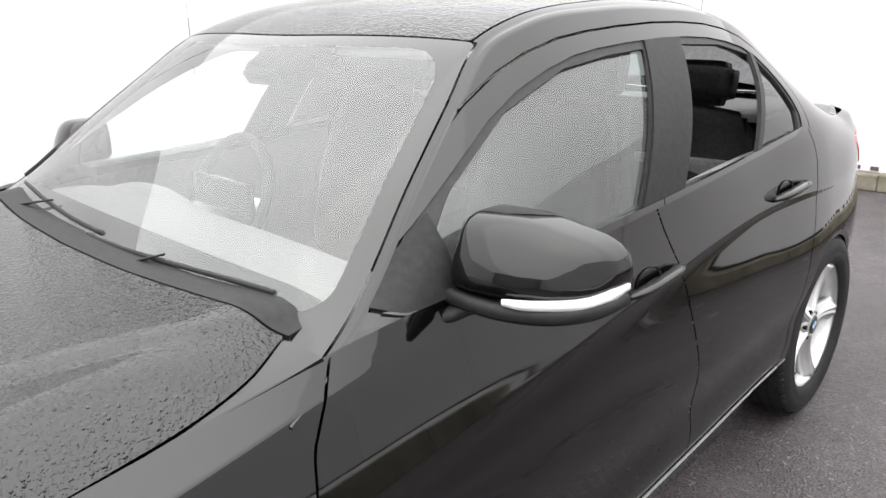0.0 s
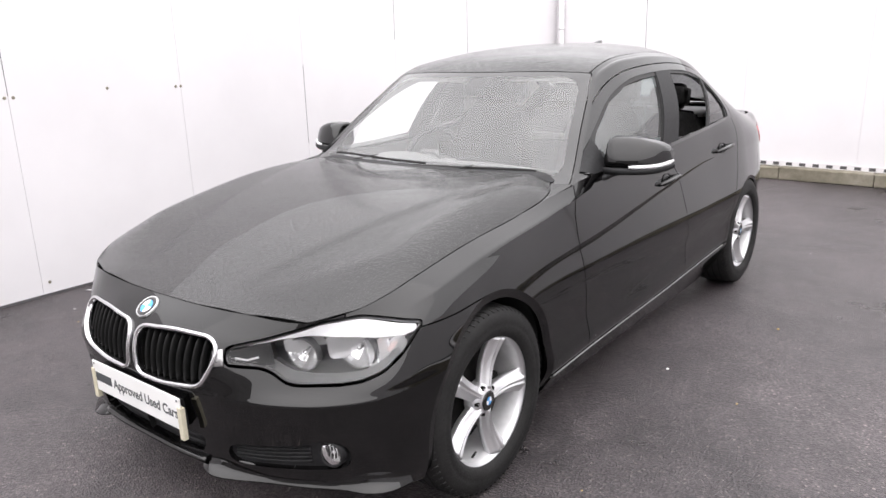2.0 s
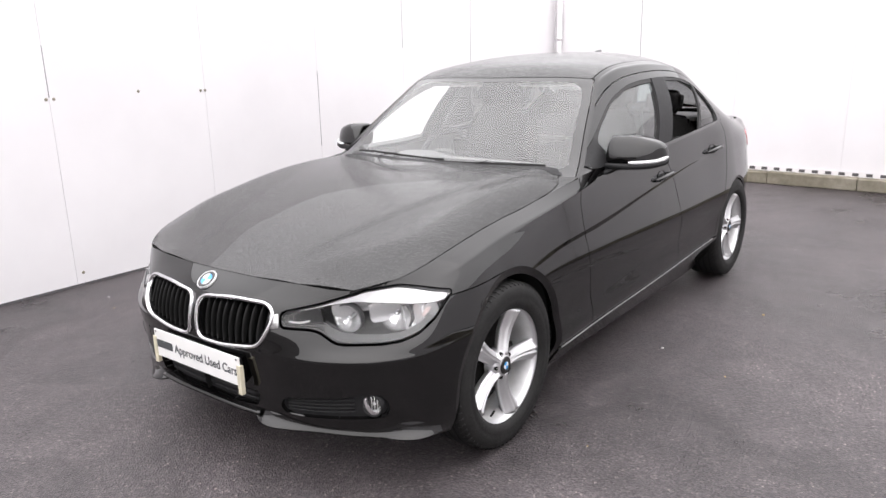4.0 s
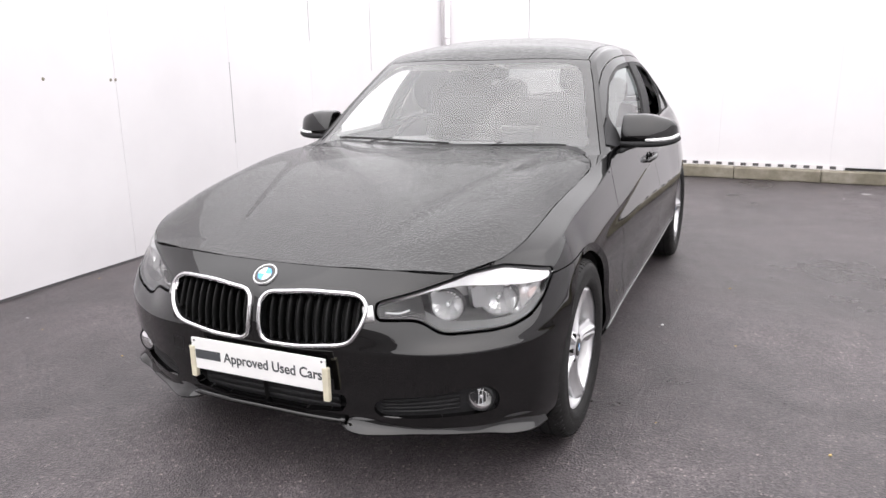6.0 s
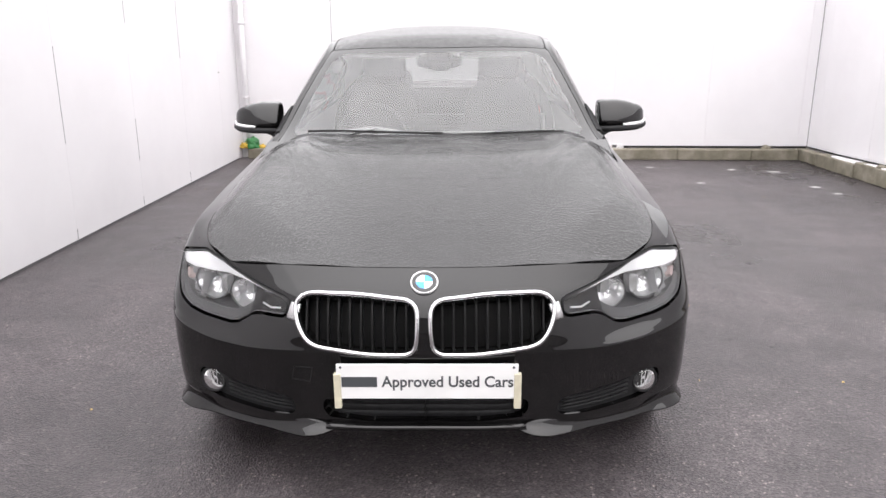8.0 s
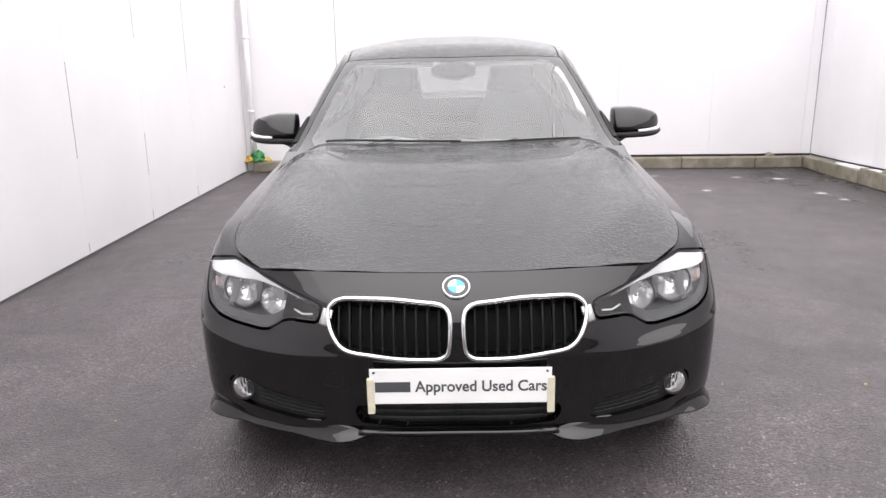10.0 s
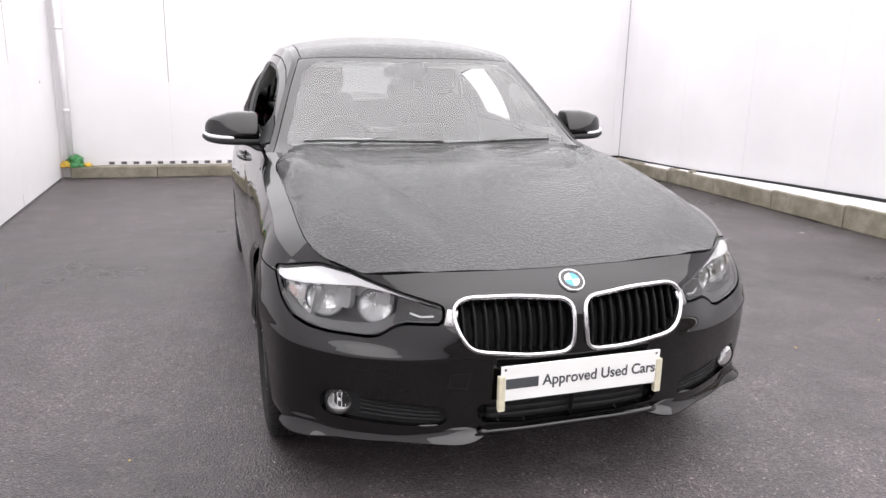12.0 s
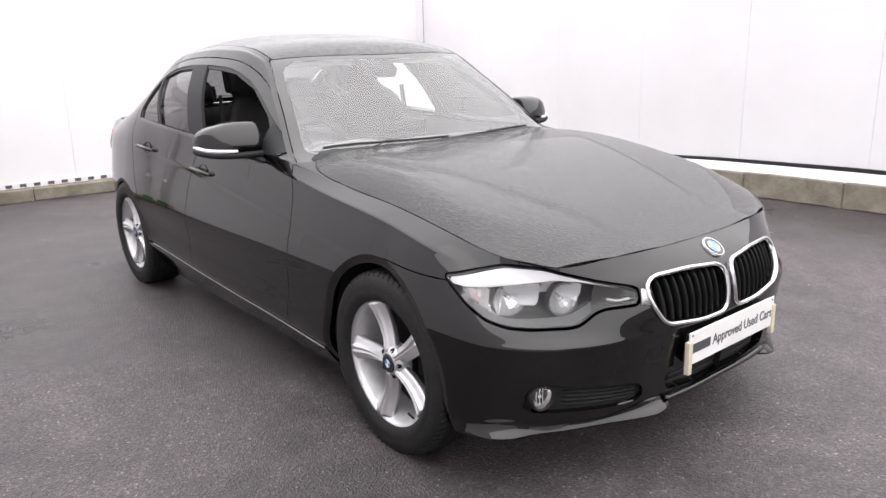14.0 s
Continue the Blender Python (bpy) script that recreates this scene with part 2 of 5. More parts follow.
# open stretches of the joints, and a dark line along the foot
# an unseen plain wall, added behind the camera to darken the car's low reflections
RENDERED = vary(material("grey_render", (0.3, 0.29, 0.29), 0.85), (0.3, 0.29, 0.29), 3, 0.2, (0.75, 0.95))
unseen_wall_front = block("unseen_wall_front", (LEFT - .15, NEAR - .2, 0.0), (RIGHT + .15, NEAR, 2.6), RENDERED)
tagged(unseen_wall_front, "unseen plain grey wall added to darken low reflections", "wall", kind="structure")

for y, z0, z1 in ((.052, 1.29, 1.62), (2.420, .72, 1.39), (3.604, .42, .79), (3.604, 1.58, 2.40), (4.788, 1.28, 2.40), (4.788, .02, .125), (3.604, .02, .105), (2.420, .02, .095)):
    block("open_joint", (LEFT - .001, y - .003, z0), (LEFT + .0012, y + .001, z1), SLIT, wall_left)
for x, z0, z1 in ((-1.49, 1.1, 2.4), (RIGHT - .006, .16, 2.4)):
    block("open_joint", (x - .004, BACK - .0012, z0), (x + .002, BACK + .001, z1), SLIT, wall_back)
block("foot_gap", (LEFT - .002, NEAR, .0), (LEFT + .004, BACK - .16, .016), SLIT, wall_left)
for i, (y, z) in enumerate(((.01, 1.28), (.06, 1.28), (1.175, 1.28), (1.215, 1.28), (.66, 1.30), (.08, .09), (5.95, 1.10))):
    fix = bmesh.new()
    bmesh.ops.create_uvsphere(fix, u_segments=10, v_segments=6, radius=.011)
    bmesh.ops.scale(fix, vec=(.45, 1, 1), verts=fix.verts[:])
    bmesh.ops.translate(fix, vec=(LEFT + .001, y + .02, z), verts=fix.verts[:])
    from_bm("wall_fixing", fix, CONCRETE, wall_left, "", True)


def kerb_run(name, a, b, axis, at, inward, wall_at, rise=lambda p: .134):
    """A low concrete kerb along a wall, built of stones with worn tops."""
    root = new(name)
    tagged(root, "low mossy concrete kerb along the foot of the wall", "kerb", kind="structure")
    pos = a
    while pos < b - .05:
        end = min(pos + .915 + random.uniform(-.02, .02), b)
        bm = bmesh.new()
        bmesh.ops.create_cube(bm, size=1)
        h = rise((pos + end) / 2) + random.uniform(-.006, .006)
        shift = random.uniform(-.006, .006)
        lo, hi = [0, 0, 0.0], [0, 0, h]
        lo[axis], hi[axis] = pos + .0015, end - .0015
        lo[1 - axis], hi[1 - axis] = sorted((at + shift, wall_at))
        for v in bm.verts:
            v.co = [p + (q - p) * (c + .5) for p, q, c in zip(lo, hi, v.co)]
        bmesh.ops.bevel(bm, geom=[e for e in bm.edges], offset=.014, segments=2, affect="EDGES", profile=.5)
        bmesh.ops.subdivide_edges(bm, edges=[e for e in bm.edges if e.calc_length() > .3], cuts=6, use_grid_fill=True)
        for v in bm.verts:
            v.co += Vector(noise.noise_vector(v.co * 6)) * .006
        from_bm("kerb_stone", bm, CONCRETE, root)
        pos = end
    return root


kerb_run("kerb_back", LEFT + .10, RIGHT - .15, 0, BACK - .135, -1, BACK - .008)
kerb_run("kerb_right", -3.0, BACK - .02, 1, RIGHT - .14, -1, RIGHT - .008, lambda y: float(np.interp(y, [1.8, 3.2, 5.7, 6.6], [.235, .205, .160, .136])))
strip_root = block("vent_strip", (LEFT + .42, BACK - .020, .138), (2.20, BACK - .009, .190), SHEET)
tagged(strip_root, "white perforated vent strip with dark square holes", "vent", kind="structure")
for i in range(33):
    x = -2.205 + i * .1335
    block("vent_hole", (x, BACK - .0225, .146), (x + .062, BACK - .0195, .179), SLIT, strip_root)
line_back = block("base_strip", (2.22, BACK - .026, .142), (RIGHT - .02, BACK - .009, .168), SEAL)
tagged(line_back, "black sealing strip along the foot of the wall", "strip", kind="structure")


def along_right(name, ys, section, mat, label, category):
    """A strip along the right wall: section(y) gives its corners as (distance from the wall, height)."""
    rows = np.array([[(RIGHT - d, y, z) for d, z in section(y)] for y in ys])
    n, m = rows.shape[:2]
    faces = [(i * m + j, i * m + (j + 1) % m, (i + 1) * m + (j + 1) % m, (i + 1) * m + j) for i in range(n - 1) for j in range(m)]
    faces += [tuple(range(m)), tuple(reversed(range((n - 1) * m, n * m)))]
    return tagged(mesh_object(name, rows.reshape(-1, 3), faces, mat), label, category, kind="structure")


foot_z = lambda y: float(np.interp(y, [.7, 1.95, 3.35, 4.9, 5.9, 6.7], [.316, .300, .256, .190, .164, .154]))
top_z = lambda y: float(np.interp(y, [1.8, 3.2, 5.7, 6.6], [.235, .205, .160, .136]))
strip_d = lambda y: float(np.interp(y, [1.0, 4.0, 5.5], [.034, .020, .014]))
along_right("base_strip", np.linspace(-3.0, BACK - .03, 50), lambda y: ((.009, foot_z(y) - .001), (.024, foot_z(y) - .001), (.024, foot_z(y) + strip_d(y)), (.009, foot_z(y) + strip_d(y))), SEAL, "black sealing strip along the foot of the wall", "strip")
ragged = lambda y: .012 * noise.noise(Vector((y * 3.1, 2.0, 0)))
along_right("base_board", np.linspace(-3.0, 5.85, 160), lambda y: ((.010, top_z(y) - .01), (.118 + ragged(y), top_z(y) - .01), (.112 + ragged(y), top_z(y) + .012), (.020, foot_z(y) - .004), (.010, foot_z(y) - .004)), SHEET, "white mortar fillet along the top of the kerb", "fillet")

# ---------------------------------------------------------------- surface kit
def spline(ts, vs):
    """A smooth curve through (ts, vs): returns a function of an array of parameters."""
    ts, vs = np.asarray(ts, float), np.asarray(vs, float)
    if vs.ndim == 1:
        vs = vs[:, None]
        flat = True
    else:
        flat = False
    h = np.diff(ts)[:, None]
    d = np.diff(vs, axis=0) / h
    m = np.empty_like(vs)
    m[0], m[-1] = d[0], d[-1]
    m[1:-1] = (d[:-1] * h[1:] + d[1:] * h[:-1]) / (h[1:] + h[:-1])

    def at(t):
        t = np.clip(np.asarray(t, float), ts[0], ts[-1])
        k = np.clip(np.searchsorted(ts, t, side="right") - 1, 0, len(ts) - 2)
        hh = ts[k + 1] - ts[k]
        u = ((t - ts[k]) / hh)[..., None]
        hh = hh[..., None]
        r = (2 * u**3 - 3 * u**2 + 1) * vs[k] + (u**3 - 2 * u**2 + u) * hh * m[k] + (3 * u**2 - 2 * u**3) * vs[k + 1] + (u**3 - u**2) * hh * m[k + 1]
        return r[..., 0] if flat else r
    return at


def curve_of(pts):
    """A spline through points, by the length of its chords, on the parameter 0 to 1."""
    pts = np.asarray(pts, float)
    t = np.r_[0, np.cumsum(np.linalg.norm(np.diff(pts, axis=0), axis=1))]
    return spline(t / t[-1], pts)


def outline(pts, rounds=2):
    """A closed outline with its corners cut round."""
    p = np.asarray(pts, float)
    for _ in range(rounds):
        q = np.roll(p, -1, axis=0)
        p = np.stack([p * 0.75 + q * 0.25, p * 0.25 + q * 0.75], 1).reshape(-1, p.shape[1])
    return p


def rounded(pts, r=0.012, n=4):
    """A closed outline with corners of a small radius."""
    p = np.asarray(pts, float)
    out = []
    for a, b, c in zip(np.roll(p, 1, axis=0), p, np.roll(p, -1, axis=0)):
        la, lc = np.linalg.norm(a - b), np.linalg.norm(c - b)
        p0, p2 = b + (a - b) * min(r / la, .45), b + (c - b) * min(r / lc, .45)
        for u in np.linspace(0, 1, n):
            out.append(p0 * (1 - u) ** 2 + b * 2 * u * (1 - u) + p2 * u * u)
    return np.array(out)


def within(poly, px, py):
    """Signed distance to a closed outline, positive inside."""
    poly = np.asarray(poly, float)
    best = np.full(px.shape, 1e9)
    odd = np.zeros(px.shape, bool)
    for (ax, ay), (bx, by) in zip(poly, np.roll(poly, -1, axis=0)):
        dx, dy = bx - ax, by - ay
        u = np.clip(((px - ax) * dx + (py - ay) * dy) / (dx * dx + dy * dy + 1e-12), 0, 1)
        best = np.minimum(best, np.hypot(px - ax - u * dx, py - ay - u * dy))
        cross = (ay > py) != (by > py)
        odd ^= cross & (px < ax + (py - ay) * dx / (dy if abs(dy) > 1e-12 else 1e-12))
    return np.where(odd, best, -best)


def sheet(P):
    """A grid of points (n, m, 3) as a mesh of quads."""
    n, m = P.shape[:2]
    a = np.arange(n * m).reshape(n, m)
    q = np.stack([a[:-1, :-1], a[1:, :-1], a[1:, 1:], a[:-1, 1:]], -1).reshape(-1, 4)
    return P.reshape(-1, 3).copy(), [tuple(f) for f in q]


def cut(mesh, fn, keep=1.0):
    """Keep the part of a mesh where keep * fn is positive, with a clean edge."""
    V, faces = mesh
    d = fn(V) * keep
    pos = d > 0
    pts, made, out = [tuple(v) for v in V], {}, []
    pos = pos.tolist()
    for f in faces:
        k = sum([pos[i] for i in f])
        if k == len(f):
            out.append(f)
        elif k:
            g = []
            for i, j in zip(f, f[1:] + f[:1]):
                if pos[i]:
                    g.append(i)
                if pos[i] != pos[j]:
                    e = (min(i, j), max(i, j))
                    if e not in made:
                        t = d[e[0]] / (d[e[0]] - d[e[1]])
                        made[e] = len(pts)
                        pts.append(tuple(V[e[0]] + (V[e[1]] - V[e[0]]) * t))
                    g.append(made[e])
            if len(g) > 2:
                out.append(tuple(g))
    used = sorted({i for f in out for i in f})
    if not used:
        return np.zeros((0, 3)), []
    new_at = {i: k for k, i in enumerate(used)}
    return np.array([pts[i] for i in used]), [tuple(new_at[i] for i in f) for f in out]


def split(mesh, fn, gap=0.004):
    """The parts inside and outside of fn = 0, with a joint of that width between them."""
    return cut(mesh, lambda v: fn(v) - gap / 2), cut(mesh, lambda v: -fn(v) - gap / 2)


def join(*meshes):
    V, F, n = [], [], 0
    for v, f in meshes:
        V.append(np.asarray(v, float).reshape(-1, 3))
        F += [tuple(i + n for i in g) for g in f]
        n += len(v)
    return np.concatenate(V), F


def mirrored(mesh):
    V, F = mesh
    return V * np.array([-1.0, 1, 1]), [tuple(reversed(f)) for f in F]


def both(mesh):
    """The half and its mirror image in one mesh."""
    return weld(join(mesh, mirrored(mesh)))


def weld(mesh, tol=1e-5):
    V, F = mesh
    key, at, idx = {}, [], []
    for v in V:
        k = tuple(np.round(v / tol).astype(int))
        if k not in key:
            key[k] = len(at)
            at.append(v)
        idx.append(key[k])
    G = []
    for f in F:
        g = [idx[i] for i in f]
        g = [a for a, b in zip(g, g[1:] + g[:1]) if a != b]
        if len(g) > 2:
            G.append(tuple(g))
    return np.array(at), G


def largest(mesh):
    """The largest connected piece of a mesh."""
    V, F = mesh
    root = list(range(len(V)))

    def top(k):
        while root[k] != k:
            root[k] = root[root[k]]
            k = root[k]
        return k
    for f in F:
        for k in f[1:]:
            root[top(k)] = top(f[0])
    tops = [top(f[0]) for f in F]
    best = max(set(tops), key=tops.count)
    keep = [f for f, k in zip(F, tops) if k == best]
    used = sorted({k for f in keep for k in f})
    at = {k: n for n, k in enumerate(used)}
    return V[used], [tuple(at[k] for k in f) for f in keep]


def normals(mesh):
    V, F = mesh
    N = np.zeros_like(V)
    tri = np.array([(f[0], f[i], f[i + 1]) for f in F for i in range(1, len(f) - 1)], int)
    if len(tri):
        n = np.cross(V[tri[:, 1]] - V[tri[:, 0]], V[tri[:, 2]] - V[tri[:, 0]])
        for k in range(3):
            np.add.at(N, tri[:, k], n)
    return N / (np.linalg.norm(N, axis=1)[:, None] + 1e-12)


def moved(mesh, dist):
    return mesh[0] + normals(mesh) * dist, mesh[1]


def panel(mesh, depth=0.012, hem=0.0):
    """Give a skin its folded edge: every free edge is turned inwards by depth."""
    V, F = mesh
    N = normals(mesh)
    count = {}
    for f in F:
        for i, j in zip(f, f[1:] + f[:1]):
            count[(i, j)] = 1
    rim = [e for e in count if (e[1], e[0]) not in count and abs(V[e[0]][0]) + abs(V[e[1]][0]) > 1e-4]
    ids = sorted({i for e in rim for i in e})
    n = len(V)
    top = {i: n + k for k, i in enumerate(ids)}
    low = {i: n + len(ids) + k for k, i in enumerate(ids)}
    W = np.concatenate([V, V[ids], V[ids] - N[ids] * depth]) if ids else V
    return W, F + [(top[j], top[i], low[i], low[j]) for i, j in rim]


def tub(mesh, vec):
    """A hollow behind an opening: the opening's skin moved by a vector, with walls up to its edge."""
    V, F = mesh
    count = {(i, j) for f in F for i, j in zip(f, f[1:] + f[:1])}
    rim = [e for e in count if (e[1], e[0]) not in count]
    n = len(V)
    return np.concatenate([V + np.asarray(vec), V]), F + [(j, i, n + i, n + j) for i, j in sorted(rim)]


def part(name, mesh, mat, parent, label="", smooth=True):
    return mesh_object(name, mesh[0], mesh[1], mat, parent, label, smooth)


def frames(path, up=(0, 0, 1), closed=False):
    """For each point of a path its tangent, side and rise."""
    path = np.asarray(path, float)
    if closed:
        t = np.roll(path, -1, axis=0) - np.roll(path, 1, axis=0)
    else:
        t = np.gradient(path, axis=0)
    t /= np.linalg.norm(t, axis=1)[:, None] + 1e-12
    up = np.broadcast_to(np.asarray(up, float), path.shape)
    s = np.cross(t, up)
    s /= np.linalg.norm(s, axis=1)[:, None] + 1e-12
    return t, s, np.cross(s, t)


def sweep(path, profile, up=(0, 0, 1), closed=False, scale=None):
    """Run a closed profile of (side, rise) along a path; open ends are capped."""
    path, profile = np.asarray(path, float), np.asarray(profile, float)
    t, s, r = frames(path, up, closed)
    k = np.ones(len(path)) if scale is None else np.asarray(scale)
    P = path[:, None] + s[:, None] * (profile[None, :, 0] * k[:, None])[..., None] + r[:, None] * (profile[None, :, 1] * k[:, None])[..., None]
    n, m = P.shape[:2]
    F = []
    for i in range(n if closed else n - 1):
        for j in range(m):
            a, b = i, (i + 1) % n
            c, e = j, (j + 1) % m
            F.append((a * m + c, a * m + e, b * m + e, b * m + c))
    if not closed:
        F += [tuple(reversed(range(m))), tuple(range((n - 1) * m, n * m))]
    return P.reshape(-1, 3), F


def ring(radius, n=10, flat=1.0):
    a = np.linspace(0, 2 * np.pi, n, endpoint=False)
    return np.c_[np.cos(a) * radius, np.sin(a) * radius * flat]


def lathe(profile, n=64, axis=0):
    """Turn a profile of (along, radius) round the x axis."""
    prof = np.asarray(profile, float)
    a = np.linspace(0, 2 * np.pi, n, endpoint=False)
    P = np.stack([np.broadcast_to(prof[:, 0], (n, len(prof))), np.outer(np.cos(a), prof[:, 1]), np.outer(np.sin(a), prof[:, 1])], -1)
    m = len(prof)
    F = [(i * m + j, i * m + j + 1, ((i + 1) % n) * m + j + 1, ((i + 1) % n) * m + j) for i in range(n) for j in range(m - 1)]
    return P.reshape(-1, 3), F


def shell(mesh, name, mat, parent, label="", smooth=True):
    """As part(), with the faces turned outwards."""
    bm = bmesh.new()
    vs = [bm.verts.new(v) for v in mesh[0]]
    for f in mesh[1]:
        if len(set(f)) > 2:
            try:
                bm.faces.new([vs[i] for i in f])
            except ValueError:
                pass
    return from_bm(name, bm, mat, parent, label, smooth)

# ---------------------------------------------------------------- the car: base surfaces
# x across (left side positive), y to the rear from the front axle, z up
BASE = 2.81
car = new("car")
car.matrix_world = pose(0, 0, -.003, 0, -.55, 0)
tagged(car, "black four-door saloon with rain-beaded paint, parked on damp asphalt", "car")

bonnet_mid = np.polynomial.Polynomial.fit([-.80, -.66, -.45, -.27, 0.0, .24, .35, .55, .72], [.706, .755, .818, .866, .926, .965, .977, .987, .990], 5)
bonnet_fall = np.polynomial.Polynomial.fit([-.72, -.66, -.56, -.465, -.25, 0.0, .22, .43, .55, .70, .80], [.012, .020, .044, .056, .062, .074, .088, .082, .066, .034, .014], 5)
seam_x = (0, .20, .42, .614, .712, .752, .763, .768, .775)
seam_y = (-.66, -.656, -.632, -.560, -.455, -.35, -.25, 0.0, 0.40)
edge_x = spline(seam_y[3:] + (.53, .62, .70), seam_x[3:] + (.768, .745, .700))


def bonnet(x, y):
    """Height of the bonnet: a flat crown between two soft swells, which roll over to the joint with the wing."""
    x = np.abs(x)
    k = np.clip((y + 0.55) / 0.35, 0, 1)
    wide = 0.34 - 0.20 * k * k * (3 - 2 * k)
    roll = np.clip((x - edge_x(y)) / wide + 1, 0, 1)
    z = bonnet_mid(y) - 0.88 * bonnet_fall(y) * roll ** 1.9
    inner = 0.44 + 0.31 * y
    fade = np.clip((y + 0.62) / 0.35, 0, 1)
    drop = 0.0085 / (1 + np.exp((inner - x) / 0.011)) * np.exp(-np.maximum(x - inner, 0) / 0.10)
    swell = 0.008 * np.minimum(x / 0.70, 1) ** 2 + 0.004
    return z + (swell - drop) * fade * fade * (3 - 2 * fade)


# level curves of the flank from the middle of the nose, round the corner, to the middle of the tail
def level(xs, ys, zs):
    return np.stack([np.array(xs, float), np.array(ys, float), np.array(zs, float)], -1)


SIDE_Y = (0.0, 0.40, 0.75, 1.5, 2.2, 2.81, 3.35)
sill_edge = level((0, .2, .39, .565, .712, .81, .858, .838, .83, .83, .83, .83, .81, .74, .57, 0),
                  (-.7, -.7, -.67, -.61, -.53, -.44, -.28, *SIDE_Y, 3.7, 3.78),
                  (.235, .235, .225, .215, .21, .205, .2, .2, .19, .19, .19, .19, .26, .3, .31, .31))
skirt = level((0, .2, .4, .575, .712, .836, .895, .902, .9, .896, .896, .892, .888, .80, .61, 0),
              (-.755, -.752, -.72, -.645, -.56, -.455, -.29, *SIDE_Y, 3.74, 3.82),
              (.285, .283, .27, .26, .26, .265, .28, .3, .305, .32, .335, .345, .36, .39, .4, .41))
lower_face = level((0, .2, .4, .575, .722, .845, .903, .906, .899, .897, .898, .896, .896, .805, .62, 0),
                   (-.775, -.77, -.735, -.665, -.58, -.47, -.295, *SIDE_Y, 3.76, 3.84),
                   (.42, .42, .415, .41, .4, .41, .43, .45, .45, .46, .47, .48, .5, .5, .52, .54))
bumper_crease = level((0, .2, .4, .577, .724, .846, .906, .910, .905, .904, .906, .907, .900, .812, .63, 0),
                      (-.787, -.782, -.75, -.678, -.588, -.475, -.295, *SIDE_Y, 3.78, 3.86),
                      (.53, .53, .525, .518, .522, .54, .56, .6, .615, .62, .62, .63, .65, .66, .66, .66))
under_crease = level((0, .2, .4, .577, .72, .843, .893, .898, .884, .878, .866, .858, .866, .795, .62, 0),
                     (-.782, -.778, -.735, -.64, -.548, -.448, -.29, *SIDE_Y, 3.78, 3.86),
                     (.6, .6, .6, .575, .58, .6, .63, .66, .716, .735, .804, .858, .83, .8, .8, .8))
side_crease = level((0, .2, .4, .582, .722, .836, .882, .889, .8805, .8755, .864, .8565, .862, .788, .62, 0),
                    (-.771, -.765, -.716, -.607, -.508, -.402, -.27, *SIDE_Y, 3.76, 3.85),
                    (.645, .645, .646, .64, .645, .665, .69, .705, .738, .758, .828, .883, .865, .87, .88, .88))
shoulder = level((0, .2, .41, .598, .727, .82, .858, .866, .859, .852, .847, .843, .844, .765, .61, 0),
                 (-.748, -.741, -.692, -.585, -.486, -.375, -.25, *SIDE_Y, 3.74, 3.82),
                 (.688, .688, .688, .693, .706, .724, .751, .772, .811, .842, .89, .935, .94, .935, .945, .95))
wing_crest = level((0, .2, .415, .604, .724, .797, .832, .834, .833, .824, .832, .831, .822, .725, .60, 0),
                   (-.711, -.705, -.664, -.575, -.469, -.358, -.25, *SIDE_Y, 3.74, 3.8),
                   (.722, .721, .72, .719, .734, .757, .790, .837, .884, .925, .948, .985, 1.005, .985, .985, .985))
LEVELS = [sill_edge, skirt, lower_face, bumper_crease, under_crease, side_crease, shoulder, wing_crest]
seam_z = tuple(float(bonnet(np.array(a), np.array(b))) for a, b in zip(seam_x, seam_y))
LEVELS.append(level((*seam_x, .798, .821, .820, .792, .69, .57, 0), (*seam_y, .75, 1.5, 2.2, 2.81, 3.35, 3.725, 3.75),
                    (*seam_z, .972, .995, 1.033, 1.055, 1.012, .998, 1.0)))


def loft(levels, n):
    L = np.stack(levels, 0)
    along = np.linalg.norm(np.diff(L, axis=1), axis=2).mean(0)
    s = np.r_[0, np.cumsum(along)]
    across = np.linalg.norm(np.diff(L, axis=0), axis=2).mean(1)
    v = np.r_[0, np.cumsum(across)]
    u_at = np.linspace(0, s[-1], n)
    rows = np.stack([spline(s, l)(u_at) for l in L], 0)
    v_at = np.concatenate([np.linspace(p, q, max(2, round((q - p) / .011)), endpoint=False) for p, q in zip(v[:-1], v[1:])] + [v[-1:]])
    return np.stack([spline(v, rows[:, i])(v_at) for i in range(n)], 0)


def sharpen(levels, i, weight):
    """Two levels close to level i: straight neighbours where weight is 1, so that a crease shows there."""
    L = np.stack(levels, 0)
    v = np.r_[0, np.cumsum(np.linalg.norm(np.diff(L, axis=0), axis=2).mean(1))]
    out = list(levels)
    w = np.array(weight, float)[:, None]
    for j in (i + 1, i - 1):
        t = v[i] * .85 + v[j] * .15
        soft = np.stack([spline(v, L[:, k])(np.array(t)) for k in range(L.shape[1])], 0)
        hard = L[i] * .85 + L[j] * .15
        out.insert(i + 1 if j > i else i, hard * w + soft * (1 - w))
    return out


LEVELS = sharpen(LEVELS, 7, (0, 0, 0, 0, .3, .6, .8, .9, .9, .8, .5, .3, 0, 0, 0, 0))
LEVELS = sharpen(LEVELS, 5, (0, 0, 0, 0, 0, 0, 0, .3, .8, 1, 1, 1, .6, 0, 0, 0))
LEVELS = sharpen(LEVELS, 3, (1, 1, 1, 1, 1, 1, .7, .2, 0, 0, 0, 0, 0, 0, 0, 0))
flank_grid = loft(LEVELS, 440)
flank = sheet(flank_grid)
belt = spline(LEVELS[-1][8:15, 1], LEVELS[-1][8:15])

